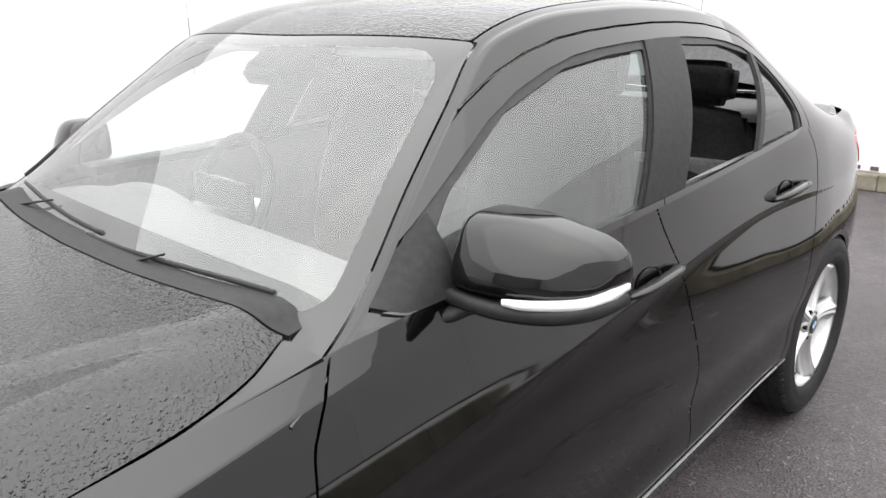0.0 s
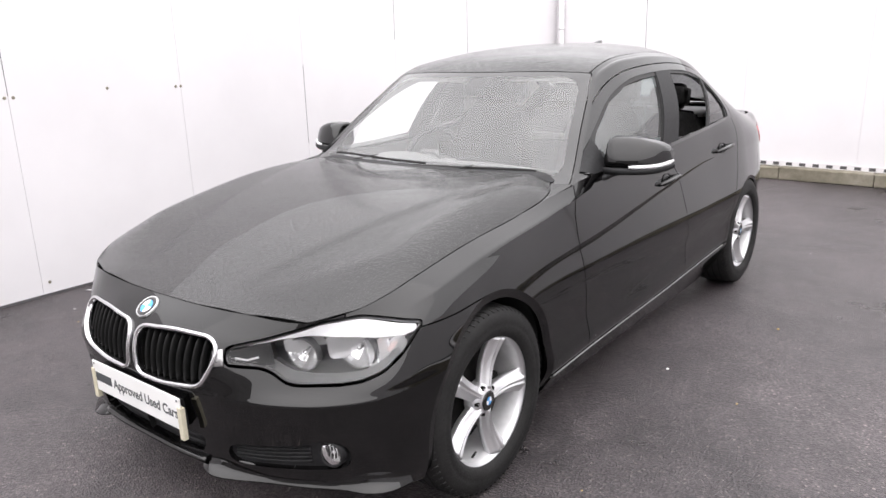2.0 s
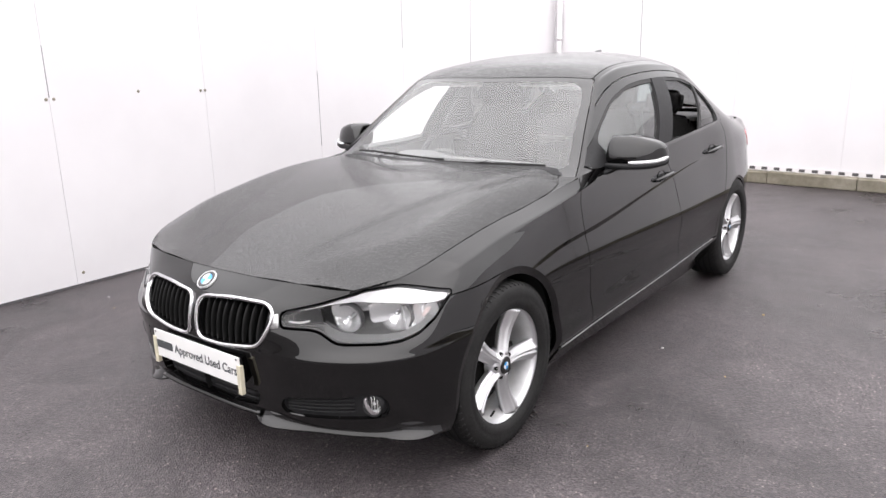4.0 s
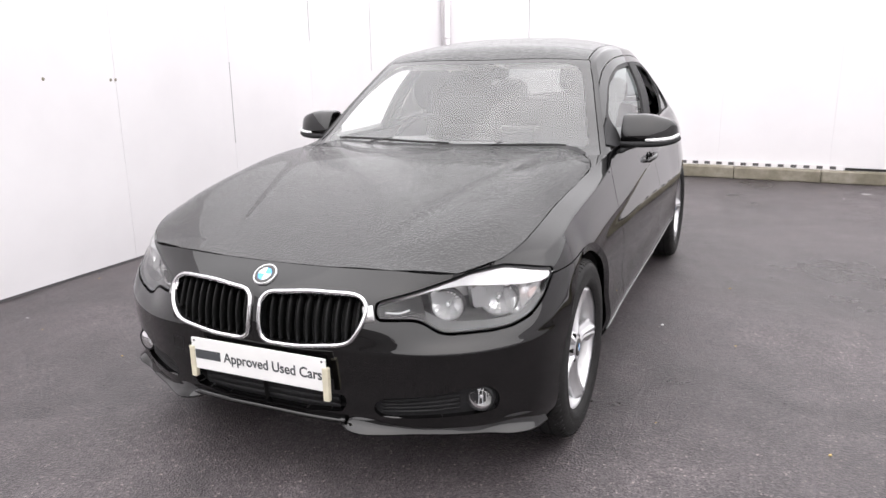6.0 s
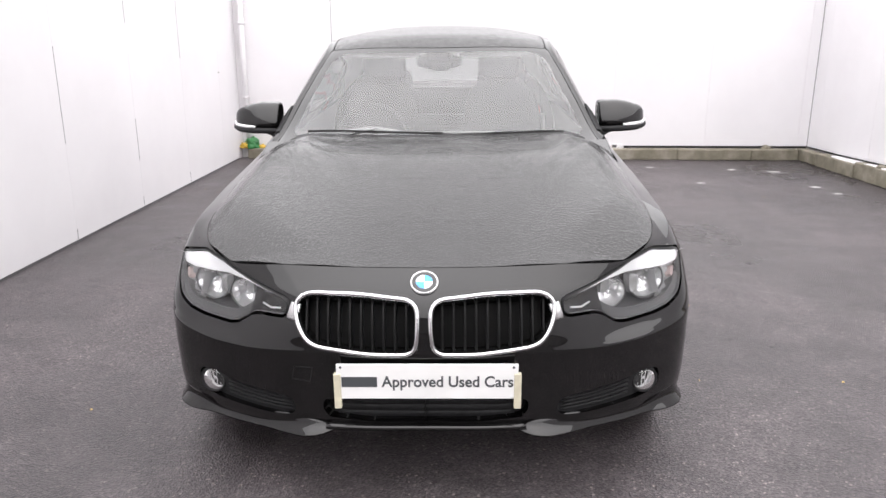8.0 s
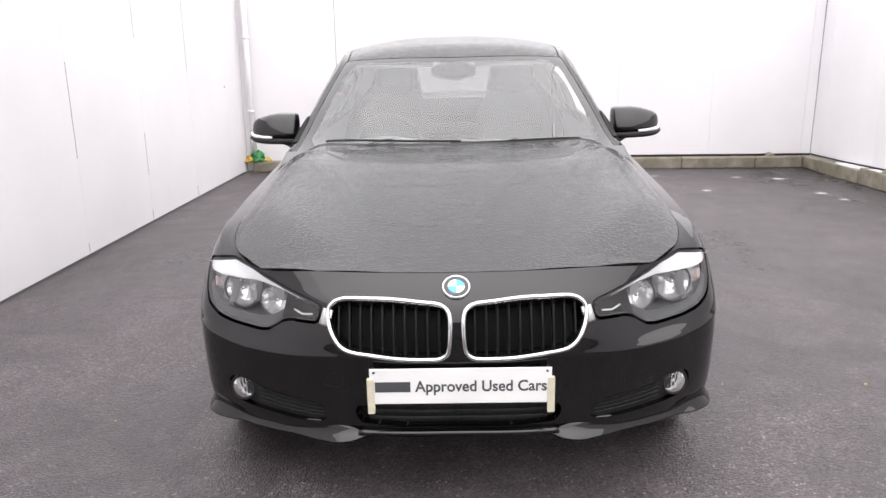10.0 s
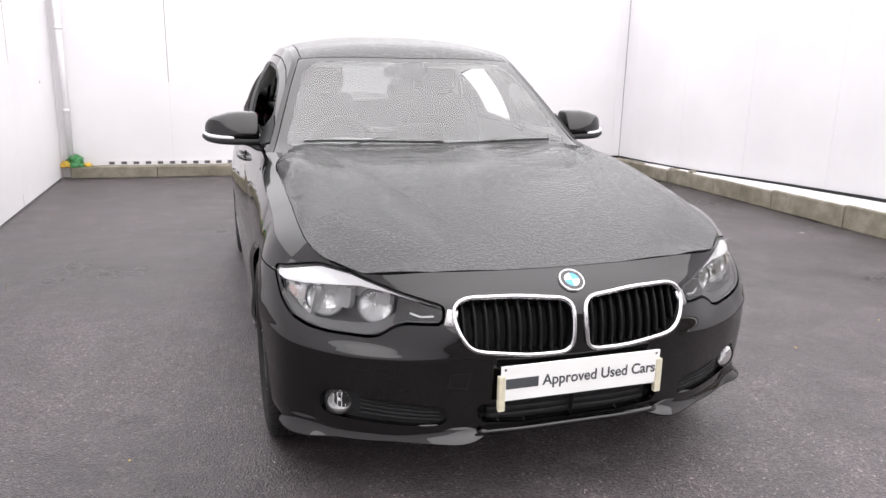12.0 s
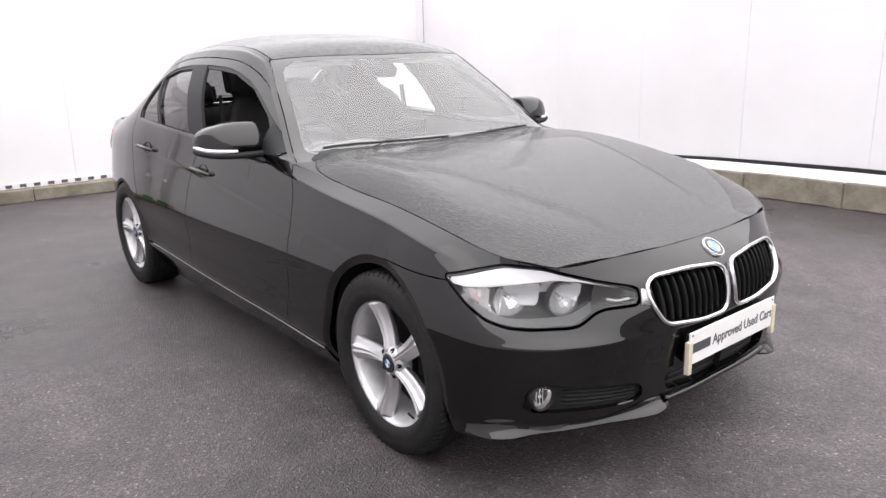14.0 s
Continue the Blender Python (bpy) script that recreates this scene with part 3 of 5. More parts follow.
# greenhouse: middle line of windscreen, roof and rear window, and the corner line of pillar and rail
mid_z = spline([.55, .66, .85, 1.05, 1.23, 1.33, 1.55, 1.85, 2.2, 2.55, 2.75, 3.0, 3.25, 3.4, 3.75],
               [.872, .957, 1.105, 1.258, 1.390, 1.440, 1.487, 1.513, 1.513, 1.475, 1.422, 1.268, 1.112, 1.030, 1.000])
rail = spline([.60, .80, 1.0, 1.15, 1.298, 1.42, 1.7, 2.0, 2.3, 2.55, 2.8, 3.1, 3.35, 3.75],
              [(.835, .90), (.775, .985), (.706, 1.148), (.656, 1.262), (.606, 1.370), (.605, 1.411), (.615, 1.439), (.618, 1.437),
               (.614, 1.411), (.608, 1.351), (.606, 1.247), (.61, 1.108), (.635, 1.018), (.55, 1.005)])
GY = np.linspace(.62, 3.74, 310)


def upper_sections():
    side, top = [], []
    for y in GY:
        bx, _, bz = belt(np.array(max(y, 0.62)))
        px, pz = rail(np.array(y))
        bz, bx = min(bz, pz - 0.002), max(bx, px + 0.004)
        u = np.linspace(0, 1, 40)
        h = pz - bz
        sx = bx + (px - bx) * u + 0.09 * h * np.sin(np.pi * u)
        sz = bz + h * u
        side.append(np.stack([sx, np.full(40, y), sz], -1))
        w = np.linspace(1, 0, 60)
        zm = float(mid_z(np.array(y)))
        tz = zm - (zm - pz) * w ** 2.6
        r = min(0.05, px * 0.2)
        edge = np.clip((w * px - (px - r)) / r, 0, 1)
        tz = tz - 0.010 * edge ** 2
        tz[0] = pz
        top.append(np.stack([w * px, np.full(60, y), tz], -1))
    return np.array(side), np.array(top)


side_grid, top_grid = upper_sections()
upper_side, upper_top = sheet(side_grid), sheet(top_grid)

# ---------------------------------------------------------------- outlines of panels
def slant(v):
    """A coordinate that runs round the front corner."""
    return v[:, 0] + 0.5 * (v[:, 1] + 0.7)


def arch(v, y0, rx, rz, z0=0.325):
    return 1 - np.sqrt(((v[:, 1] - y0) / rx) ** 2 + ((v[:, 2] - z0) / rz) ** 2)


LAMP = rounded([(.402, .672), (.55, .701), (.66, .729), (.73, .748), (.85, .759), (1.045, .727), (.990, .650), (.938, .610), (.87, .586), (.80, .576), (.655, .572), (.615, .578), (.56, .610), (.525, .619), (.402, .625)], .016)
KIDNEY = rounded([(.020, .682), (.19, .697), (.350, .695), (.384, .664), (.371, .602), (.335, .550), (.16, .531), (.028, .530), (.018, .60)], .042, 6)
FRONT_DOOR = [(.72, .97), (.685, .92), (.645, .86), (.627, .78), (.63, .60), (.655, .45), (.68, .33), (.70, .20), (1.75, .20), (1.75, .40), (1.745, .60), (1.72, .81), (1.655, .95), (1.635, 1.0), (1.64, 1.2), (.75, 1.2)]
REAR_DOOR = [(1.635, 1.2), (1.635, 1.0), (1.655, .95), (1.72, .81), (1.745, .60), (1.75, .40), (1.75, .20), (2.30, .20), (2.42, .45), (2.50, .62), (2.60, .78), (2.655, .95), (2.65, 1.2)]
sill_line = spline([0.0, .4, 1.4, 2.4, 3.0], [.272, .284, .310, .350, .358])

in_front_arch = lambda v: np.where(v[:, 1] < 1, arch(v, 0.012, .366, .404), -1)
in_rear_arch = lambda v: np.where(v[:, 1] > 1, arch(v, BASE, .372, .362), -1)
in_lamp = lambda v: np.where(v[:, 1] < -0.2, within(LAMP, slant(v), v[:, 2]), -1)
in_kidney = lambda v: np.where(v[:, 1] < -0.55, within(KIDNEY, v[:, 0], v[:, 2]), -1)
in_front_door = lambda v: within(FRONT_DOOR, v[:, 1], v[:, 2])
in_rear_door = lambda v: within(REAR_DOOR, v[:, 1], v[:, 2])

skin = cut(cut(flank, in_front_arch, -1), in_rear_arch, -1)


def arch_lip(inside, y0, rx, rz, wide, turn):
    """The rolled edge of a wheel arch: a band inside the arch's line that turns in towards the tyre."""
    V, F = cut(cut(cut(flank, inside), lambda v: arch(v, y0, rx - wide, rz - wide), -1), lambda v: v[:, 2] - .235)
    V = V.copy()
    V[:, 0] -= turn * np.clip(inside(V) * rx / wide, 0, 1.2)
    return V, F


lip_front = arch_lip(in_front_arch, .012, .366, .404, .030, .013)
lip_rear = arch_lip(in_rear_arch, BASE, .372, .362, .018, .006)
lamp_skin, skin = split(skin, in_lamp, 0.011)
kidney_skin, skin = split(skin, in_kidney, 0.002)
# bumper: ahead of the arch, below the joint that runs from the lamp's tip to the arch
in_bumper = lambda v: np.where(v[:, 1] < 0.2, np.maximum(0.712 - v[:, 2] + 0.05 * (v[:, 1] + .33), (0.70 - v[:, 0] - 0.3 * (v[:, 1] + .5))), -1.0)
nose, skin = split(skin, lambda v: np.minimum(in_bumper(v), -v[:, 1] - 0.02), 0.004)
INTAKE = outline([(-.30, .380), (.30, .380), (.315, .350), (.285, .300), (-.285, .300), (-.315, .350)], 1)
POCKET = outline([(.395, .318), (.405, .368), (.52, .374), (.62, .384), (.665, .400), (.732, .400), (.752, .370), (.748, .322), (.71, .304), (.55, .298), (.43, .300)], 1)
in_intake = lambda v: np.where(v[:, 1] < -.4, within(INTAKE, v[:, 0], v[:, 2]), -1)
in_pocket = lambda v: np.where(v[:, 1] < -.3, within(POCKET, v[:, 0], v[:, 2]), -1)
intake_skin, nose = split(nose, in_intake, 0.0)
pocket_skin, nose = split(nose, in_pocket, 0.0)
tail, skin = split(skin, lambda v: np.minimum(v[:, 1] - 3.0 - np.clip(v[:, 2] - .6, 0, 1) * 0.9, 1), 0.004)
sill, skin = split(skin, lambda v: sill_line(v[:, 1]) - v[:, 2], 0.004)
front_door, skin = split(skin, in_front_door, 0.005)
rear_door, skin = split(skin, in_rear_door, 0.005)
fender = cut(skin, lambda v: 0.9 - v[:, 1])
quarter = cut(skin, lambda v: v[:, 1] - 1.9)

# bonnet sheet
bx_, by_ = np.meshgrid(np.linspace(0, .80, 120), np.linspace(-.66, .80, 200), indexing="ij")
bonnet_grid = np.stack([bx_, by_, bonnet(bx_, by_)], -1)
rear_edge = spline([0, .30, .45, .60, .70, .80], [.640, .652, .668, .690, .715, .80])
in_bonnet = lambda v: np.minimum.reduce([edge_x(v[:, 1]) - v[:, 0], rear_edge(v[:, 0]) - v[:, 1], v[:, 1] - np.interp(v[:, 0], seam_x[:5], seam_y[:5])])
lid, rest = split(sheet(bonnet_grid), in_bonnet, 0.005)
wing_x = spline((-.3, 0, .4, .62, .80), (.763, .768, .775, .792, .805))
scuttle = cut(cut(rest, lambda v: v[:, 1] - 0.45), lambda v: wing_x(v[:, 1]) - v[:, 0])
scuttle_paint, scuttle = split(scuttle, lambda v: v[:, 0] - 0.70, 0.003)
scuttle_paint = cut(scuttle_paint, lambda v: 0.705 - v[:, 1])

# upper side: window opening and door frames
DLO = outline([(.79, .982), (.86, 1.045), (1.05, 1.155), (1.25, 1.268), (1.457, 1.337), (1.64, 1.358), (1.95, 1.366), (2.20, 1.352), (2.43, 1.308), (2.545, 1.225), (2.625, 1.12), (2.60, 1.055), (2.22, 1.033), (1.6, 1.000), (1.1, .978)], 1)
FRAME = outline([(.56, .96), (.62, .985), (1.02, 1.185), (1.22, 1.300), (1.43, 1.372), (1.64, 1.394), (1.95, 1.402), (2.24, 1.385), (2.47, 1.335), (2.61, 1.235), (2.69, 1.12), (2.655, 1.0), (2.2, .95), (1.1, .90)], 1)
in_dlo = lambda v: within(DLO, v[:, 1], v[:, 2])
in_frame = lambda v: within(FRAME, v[:, 1], v[:, 2])
opening, frame_skin = split(upper_side, in_dlo, 0.0)
door_frames, body_frame = split(frame_skin, in_frame, 0.005)
pillar_b = lambda v: v[:, 1] - (1.655 + (v[:, 2] - 1.0) * 0.63)
door_frame_front, door_frame_rear = cut(door_frames, pillar_b, -1), cut(door_frames, pillar_b)

# ---------------------------------------------------------------- the car: where the skin lies
def skin_finder(grid, keep, a, b):
    """Returns a function that gives the point and the normal of a skin where its coordinates a and b have given values."""
    du, dv = np.gradient(grid, axis=0), np.gradient(grid, axis=1)
    nn = np.cross(du, dv)
    nn /= np.linalg.norm(nn, axis=2)[..., None] + 1e-12
    use = keep(grid.reshape(-1, 3))
    pts, nrm = grid.reshape(-1, 3)[use], nn.reshape(-1, 3)[use]
    tu, tv = du.reshape(-1, 3)[use], dv.reshape(-1, 3)[use]

    def at(p, q):
        k = int(np.argmin((pts[:, a] - p) ** 2 + (pts[:, b] - q) ** 2))
        m = np.array([[tu[k, a], tv[k, a]], [tu[k, b], tv[k, b]]])
        s = np.linalg.lstsq(m, np.array([p - pts[k, a], q - pts[k, b]]), rcond=None)[0]
        s = np.clip(s, -1.5, 1.5)
        return pts[k] + tu[k] * s[0] + tv[k] * s[1], nrm[k]
    return at


nose_at = skin_finder(flank_grid, lambda v: v[:, 1] < -.2, 0, 2)
side_at = skin_finder(flank_grid, lambda v: (v[:, 0] > .6) & (v[:, 1] > -.2), 1, 2)
screen_at = skin_finder(top_grid, lambda v: v[:, 1] < 1.4, 0, 1)
SIDES = (("left", lambda m: m, 1), ("right", mirrored, -1))


def strip_on(at, line, width, proud, depth=0.006, closed=False):
    """A flat band that lies on a skin along a line of (a, b)."""
    c = [at(p, q) for p, q in line]
    path, up = np.array([x[0] + x[1] * proud for x in c]), np.array([x[1] for x in c])
    w, d = width / 2, depth
    return sweep(path, [(-w, -d), (w, -d), (w, -d * .3), (w * .8, 0), (-w * .8, 0), (-w, -d * .3)], up, closed)


def dense(line, step=0.02, closed=False):
    line = np.asarray(line, float)
    if closed:
        line = np.vstack([line, line[:1]])
    out = []
    for p, q in zip(line[:-1], line[1:]):
        n = max(1, int(np.linalg.norm(q - p) / step))
        out += [p + (q - p) * i / n for i in range(n)]
    if not closed:
        out.append(line[-1])
    return np.array(out)


# ---------------------------------------------------------------- panels
part("front_bumper", panel(largest(both(nose)), 0.03), PAINT, car)
part("rear_bumper", panel(both(tail)), PAINT, car)
part("bonnet", panel(both(lid)), PAINT_WET, car, "bonnet covered in rain beads")
part("scuttle", panel(both(scuttle)), PLASTIC, car, "black plastic panel under the windscreen")

header = lambda x: 1.225 + .07 * (x / .57) ** 2
tailgate_y = lambda x: 2.76 - .05 * (x / .57) ** 2
in_screen = lambda v: np.minimum(header(v[:, 0]) - v[:, 1], rail(v[:, 1])[:, 0] - .028 - v[:, 0])
screen, top_rest = split(upper_top, in_screen, 0.005)
in_back = lambda v: np.minimum.reduce([v[:, 1] - tailgate_y(v[:, 0]), rail(v[:, 1])[:, 0] - .05 - v[:, 0], 3.30 - .14 * (v[:, 0] / .6) ** 2 - v[:, 1]])
back_glass, top_rest = split(top_rest, in_back, 0.005)
in_roof = lambda v: np.minimum.reduce([v[:, 1] - header(v[:, 0]), tailgate_y(v[:, 0]) - v[:, 1], .565 - v[:, 0]])
roof, rails = split(top_rest, in_roof, 0.006)
rails_front = cut(rails, lambda v: 2.72 - v[:, 1])
deck = cut(rails, lambda v: v[:, 1] - 2.72)
part("roof", panel(both(roof)), PAINT_WET, car, "roof panel covered in rain beads")
part("boot_lid", panel(both(deck)), PAINT_WET, car)


def FRIT(v):
    """Inside of the black border of the windscreen, with rounded corners."""
    d = np.stack([header(v[:, 0]) - .035 - v[:, 1], rail(v[:, 1])[:, 0] - .078 - v[:, 0], (v[:, 1] - .690 - .05 * (v[:, 0] / .62) ** 2.0) * 1.2])
    r = .085
    return np.where(d.min(0) < r, r - np.sqrt((np.maximum(r - d, 0) ** 2).sum(0)), d.min(0))


clear_glass, frit = split(screen, FRIT, 0.0)
windscreen = part("windscreen", both(clear_glass), GLASS_CLEAR, car, "clear windscreen flecked with rain")
part("screen_border", both(frit), GLOSSBLACK, windscreen, "black border of the windscreen")
panes_clear = [windscreen, part("rear_window", both(back_glass), GLASS_DARK, car)]

GLASS_FRONT = [(.985, .965), (.985, 1.085), (1.05, 1.140), (1.25, 1.252), (1.457, 1.320), (1.62, 1.338), (1.775, 1.345), (1.565, 1.000), (1.1, .975)]
GLASS_REAR = [(1.955, 1.348), (2.20, 1.336), (2.405, 1.298), (2.215, 1.040), (1.775, 1.018)]
GLASS_FIXED = [(2.437, 1.288), (2.535, 1.215), (2.605, 1.12), (2.575, 1.062), (2.25, 1.044)]
for pane in panes_clear:
    pane.visible_shadow = False


def clear_pane(*args):
    """A pane of sheet glass, which lets daylight in."""
    part(*args).visible_shadow = False


for name, flip, sx in SIDES:
    part("front_wing", panel(flip(weld(join(fender, scuttle_paint)))), PAINT, car)
    part("side_sill", panel(flip(moved(sill, .006))), PAINT, car)
    # grey strip added for light caught on the sill's ledge, put into its colour
    edge_line = [(yy, float(sill_line(np.array(yy))) + .001) for yy in np.linspace(.395, 2.36, 60)]
    part("sill_edge", flip(strip_on(side_at, edge_line, .0026, .0085, .006)), SILL_GLINT, car, "thin grey strip painted as the glint along the sill")
    part("arch_lip", panel(flip(lip_front), .03), PAINT, car)
    part("arch_lip", panel(flip(lip_rear), .03), PAINT, car)
    front = part("front_door", panel(flip(front_door)), PAINT, car)
    rear = part("rear_door", panel(flip(rear_door)), PAINT, car)
    part("window_frame", panel(flip(door_frame_front)), PAINT, front)
    part("window_frame", panel(flip(door_frame_rear)), PAINT, rear)
    part("rear_quarter", panel(flip(quarter)), PAINT, car)
    part("side_frame", panel(flip(weld(join(body_frame, rails_front)))), PAINT, car, "painted pillars and roof rail")
    # window panes behind black seals
    panes = opening
    g_front = cut(panes, lambda v: within(GLASS_FRONT, v[:, 1], v[:, 2]))
    g_rear = cut(panes, lambda v: within(GLASS_REAR, v[:, 1], v[:, 2]))
    g_fix = cut(panes, lambda v: within(GLASS_FIXED, v[:, 1], v[:, 2]))
    seals = cut(panes, lambda v: -np.maximum.reduce([within(GLASS_FRONT, v[:, 1], v[:, 2]), within(GLASS_REAR, v[:, 1], v[:, 2]), within(GLASS_FIXED, v[:, 1], v[:, 2])]))
    for owner, sel in ((front, lambda v: -pillar_b(v)), (rear, pillar_b)):
        part("window_seal", panel(flip(moved(cut(seals, sel), -0.004)), 0.008), RUBBER, owner, "black rubber window surround")
    if sx > 0:
        clear_pane("window_pane", flip(moved(g_front, -0.014)), GLASS_SIDE, front, "closed side window flecked with rain")
    else:
        low = cut(g_front, lambda v: 1.012 - v[:, 2])
        clear_pane("window_pane", flip(moved(low, -0.014)), GLASS_SIDE, front, "side window wound down")
    if sx > 0:
        low = cut(g_rear, lambda v: 1.035 - v[:, 2])
        clear_pane("window_pane", flip(moved(low, -0.014)), GLASS_DARK, rear, "dark rear side window wound down")
    else:
        clear_pane("window_pane", flip(moved(g_rear, -0.014)), GLASS_DARK, rear, "closed dark rear side window")
    clear_pane("fixed_pane", flip(moved(g_fix, -0.012)), GLASS_DARK, rear, "dark fixed quarter pane")
    # pillar cover, divider bar and waist strip
    def band(mesh, line, width):
        """The part of a skin that lies within width / 2 of a line in the side view."""
        (ya, za), (yb, zb) = line
        ln = math.hypot(yb - ya, zb - za)
        return cut(mesh, lambda v: width / 2 - np.abs((v[:, 1] - ya) * (zb - za) - (v[:, 2] - za) * (yb - ya)) / ln)
    part("pillar_cover", flip(panel(moved(band(opening, ((1.622, 1.0), (1.838, 1.352)), .088), .001))), PLASTIC, front)
    part("pillar_cover", flip(panel(moved(band(opening, ((1.716, 1.0), (1.925, 1.352)), .072), .001))), PLASTIC, rear)
    part("divider_bar", flip(panel(moved(band(opening, ((2.228, 1.04), (2.430, 1.305)), .026), .001))), RUBBER, rear)
    under = cut(opening, lambda v: np.interp(v[:, 1], [.7, 1.1, 1.62, 2.22, 2.62], [.990, .996, 1.017, 1.049, 1.070]) - v[:, 2])
    part("waist_strip", flip(panel(moved(cut(under, lambda v: 1.66 - v[:, 1]), .005))), GLOSSBLACK, front)
    part("waist_strip", flip(panel(moved(cut(under, lambda v: v[:, 1] - 1.665), .005))), GLOSSBLACK, rear)
    sail = cut(opening, lambda v: np.minimum.reduce([.985 - v[:, 1], in_dlo(v) - .004]))
    part("mirror_sail", panel(flip(moved(sail, .006)), .02), PLASTIC, front, "black triangular mirror mount")
    # handles: a bar with a hollow behind it
    for owner, hy, hz in ((front, 1.575, .852), (rear, 2.395, .905)):
        c, n = side_at(hy, hz)
        t = np.array([0, 1, .06])
        t = t - n * np.dot(t, n)
        t /= np.linalg.norm(t)
        u = np.cross(n, t)
        u = u if u[2] > 0 else -u
        s = np.linspace(-1, 1, 25)
        arc = np.array([c + t * (.112 * k) + n * (.034 * (1 - abs(k) ** 3.5) - .004) + u * (.004 * (1 - k * k)) for k in s])
        wide = np.interp(np.abs(s), [0, .75, 1], [1, 1, .62])
        part("door_handle", flip(sweep(arc, ring(.0185, 14, .62) @ np.array([[0, 1], [1, 0]]), n, False, wide)), PAINT, owner)
        a = np.linspace(0, 2 * np.pi, 32, endpoint=False)
        rim = [c + t * (.055 * np.cos(k) - .02) + u * (.030 * np.sin(k) + .006) + n * .004 for k in a]
        bowl = [np.array(rim), np.array([c + t * (.040 * np.cos(k) - .02) + u * (.022 * np.sin(k) + .006) - n * .012 for k in a])]
        V = np.vstack([*bowl, [c - n * .016 - t * .02 + u * .006]])
        F = [(i, (i + 1) % 32, 32 + (i + 1) % 32, 32 + i) for i in range(32)] + [(32 + i, 32 + (i + 1) % 32, 64) for i in range(32)]
        shell(flip((V, F)), "handle_hollow", VOID, owner)

# ---------------------------------------------------------------- nose fittings
for name, flip, sx in SIDES:
    # kidney grille: bright frame, upright bars, dark backing
    loop = dense(KIDNEY, .012, True)
    c = [nose_at(x, z) for x, z in loop]
    path, up = np.array([p + n * .004 for p, n in c]), np.array([n for _, n in c])
    prof = [(-.0065, -.03), (.0065, -.03), (.0072, .0), (.005, .006), (0, .008), (-.005, .006), (-.0072, .0)]
    frame_ob = part("kidney_grille", flip(sweep(path, prof, up, True)), CHROME, car, "chrome-framed kidney-shaped grille with black bars")
    backing = cut(flank, lambda v: in_kidney(v) + .004)
    part("backing", flip(moved(backing, -.055)), VOID, frame_ob)
    part("grille_wall", flip((panel(kidney_skin, .06)[0], panel(kidney_skin, .06)[1][len(kidney_skin[1]):])), GLOSSBLACK, frame_ob)
    for k in range(10):
        bx = .052 + k * .0335
        zs = np.linspace(.53, .70, 80)
        ok = zs[within(KIDNEY, np.full(80, bx), zs) > .002]
        if len(ok) < 4:
            continue
        zz = np.linspace(ok[0], ok[-1], 8)
        bars = np.array([nose_at(bx, z)[0] + nose_at(bx, z)[1] * -.015 for z in zz])
        part("grille_bar", flip(sweep(bars, [(-.003, -.03), (.003, -.03), (.0035, 0), (0, .003), (-.0035, 0)], np.array([0, -1, 0]))), GRILLE, frame_ob)
    # short bright link to the lamp
    line = [(.372, .640), (.388, .642), (.402, .644)]
    part("grille_link", flip(strip_on(nose_at, dense(line, .006), .052, .004, .01)), SATIN, car, "satin metal link between grille and headlight")

    # headlight: bowl, bezel, white brow, two lamps, clear cover
    housing = tub(cut(flank, lambda v: in_lamp(v) - .004), (-.045, .140, -.004))
    head = shell(flip(housing), "headlight", LAMPGREY, car, "clear headlight with a white upper strip")
    part("cover", flip(moved(lamp_skin, -.002)), GLASS_LAMP, head)
    brow = outline([(.47, .735), (.70, .765), (.85, .785), (1.08, .745), (1.06, .715), (.99, .700), (.90, .699), (.80, .707), (.70, .712), (.60, .702), (.47, .679)], 0)
    brow_skin = cut(lamp_skin, lambda v: within(brow, slant(v), v[:, 2]))
    part("brow", flip(panel(moved(brow_skin, -.006), .03)), LAMPWHITE, head, "white upper lamp strip")
    low = outline([(.56, .652), (.60, .626), (.66, .606), (.84, .606), (.92, .632), (.985, .678), (.990, .650), (.938, .606), (.87, .582), (.80, .572), (.65, .568), (.60, .576), (.555, .608)], 1)
    low_skin = cut(lamp_skin, lambda v: within(low, slant(v), v[:, 2]))
    part("bezel", flip(panel(moved(low_skin, -.012), .05)), LAMPGREY, head, "grey lower lamp bezel")
    spur = cut(lamp_skin, lambda v: np.minimum(.575 - .25 * (v[:, 2] - .62) - slant(v), .674 + .19 * (slant(v) - .47) - v[:, 2]))
    part("spur", flip(panel(moved(spur, -.010), .03)), SPUR, head, "dark inner end of the headlight")
    # silvered facets above and between the lamps
    for a, b, za, zb, back in ((.600, .655, .655, .700, .034), (.660, .742, .668, .710, .050), (.748, .800, .640, .706, .040), (.806, .880, .672, .704, .052), (.886, .918, .612, .702, .038), (.922, .952, .622, .702, .032), (.956, .992, .650, .700, .026)):
        facet = cut(lamp_skin, lambda v: np.minimum.reduce([slant(v) - a, b - slant(v), v[:, 2] - za, zb - v[:, 2]]))
        if len(facet[0]):
            V = moved(facet, -back)[0]
            V[:, 1] += .030 * (slant(facet[0]) - a) / (b - a) - .25 * (facet[0][:, 2] - za)
            part("facet", flip(panel((V, facet[1]), .02)), LAMPSILVER, head, "", False)
    for centre, r, lname in (((.577, -.556, .640), .050, "inner_lamp"), ((.712, -.460, .652), .058, "outer_lamp")):
        centre, n = np.array(centre), np.array([.6, -.8, 0])
        d = np.array([n[0] * .5, -1.0, -.06])
        d /= np.linalg.norm(d)
        bowl = lathe([(0.0, r), (-.010, r * .95), (-.022, r * .82), (-.033, r * .62), (-.043, r * .38), (-.048, .012), (-.048, 0)], 18)
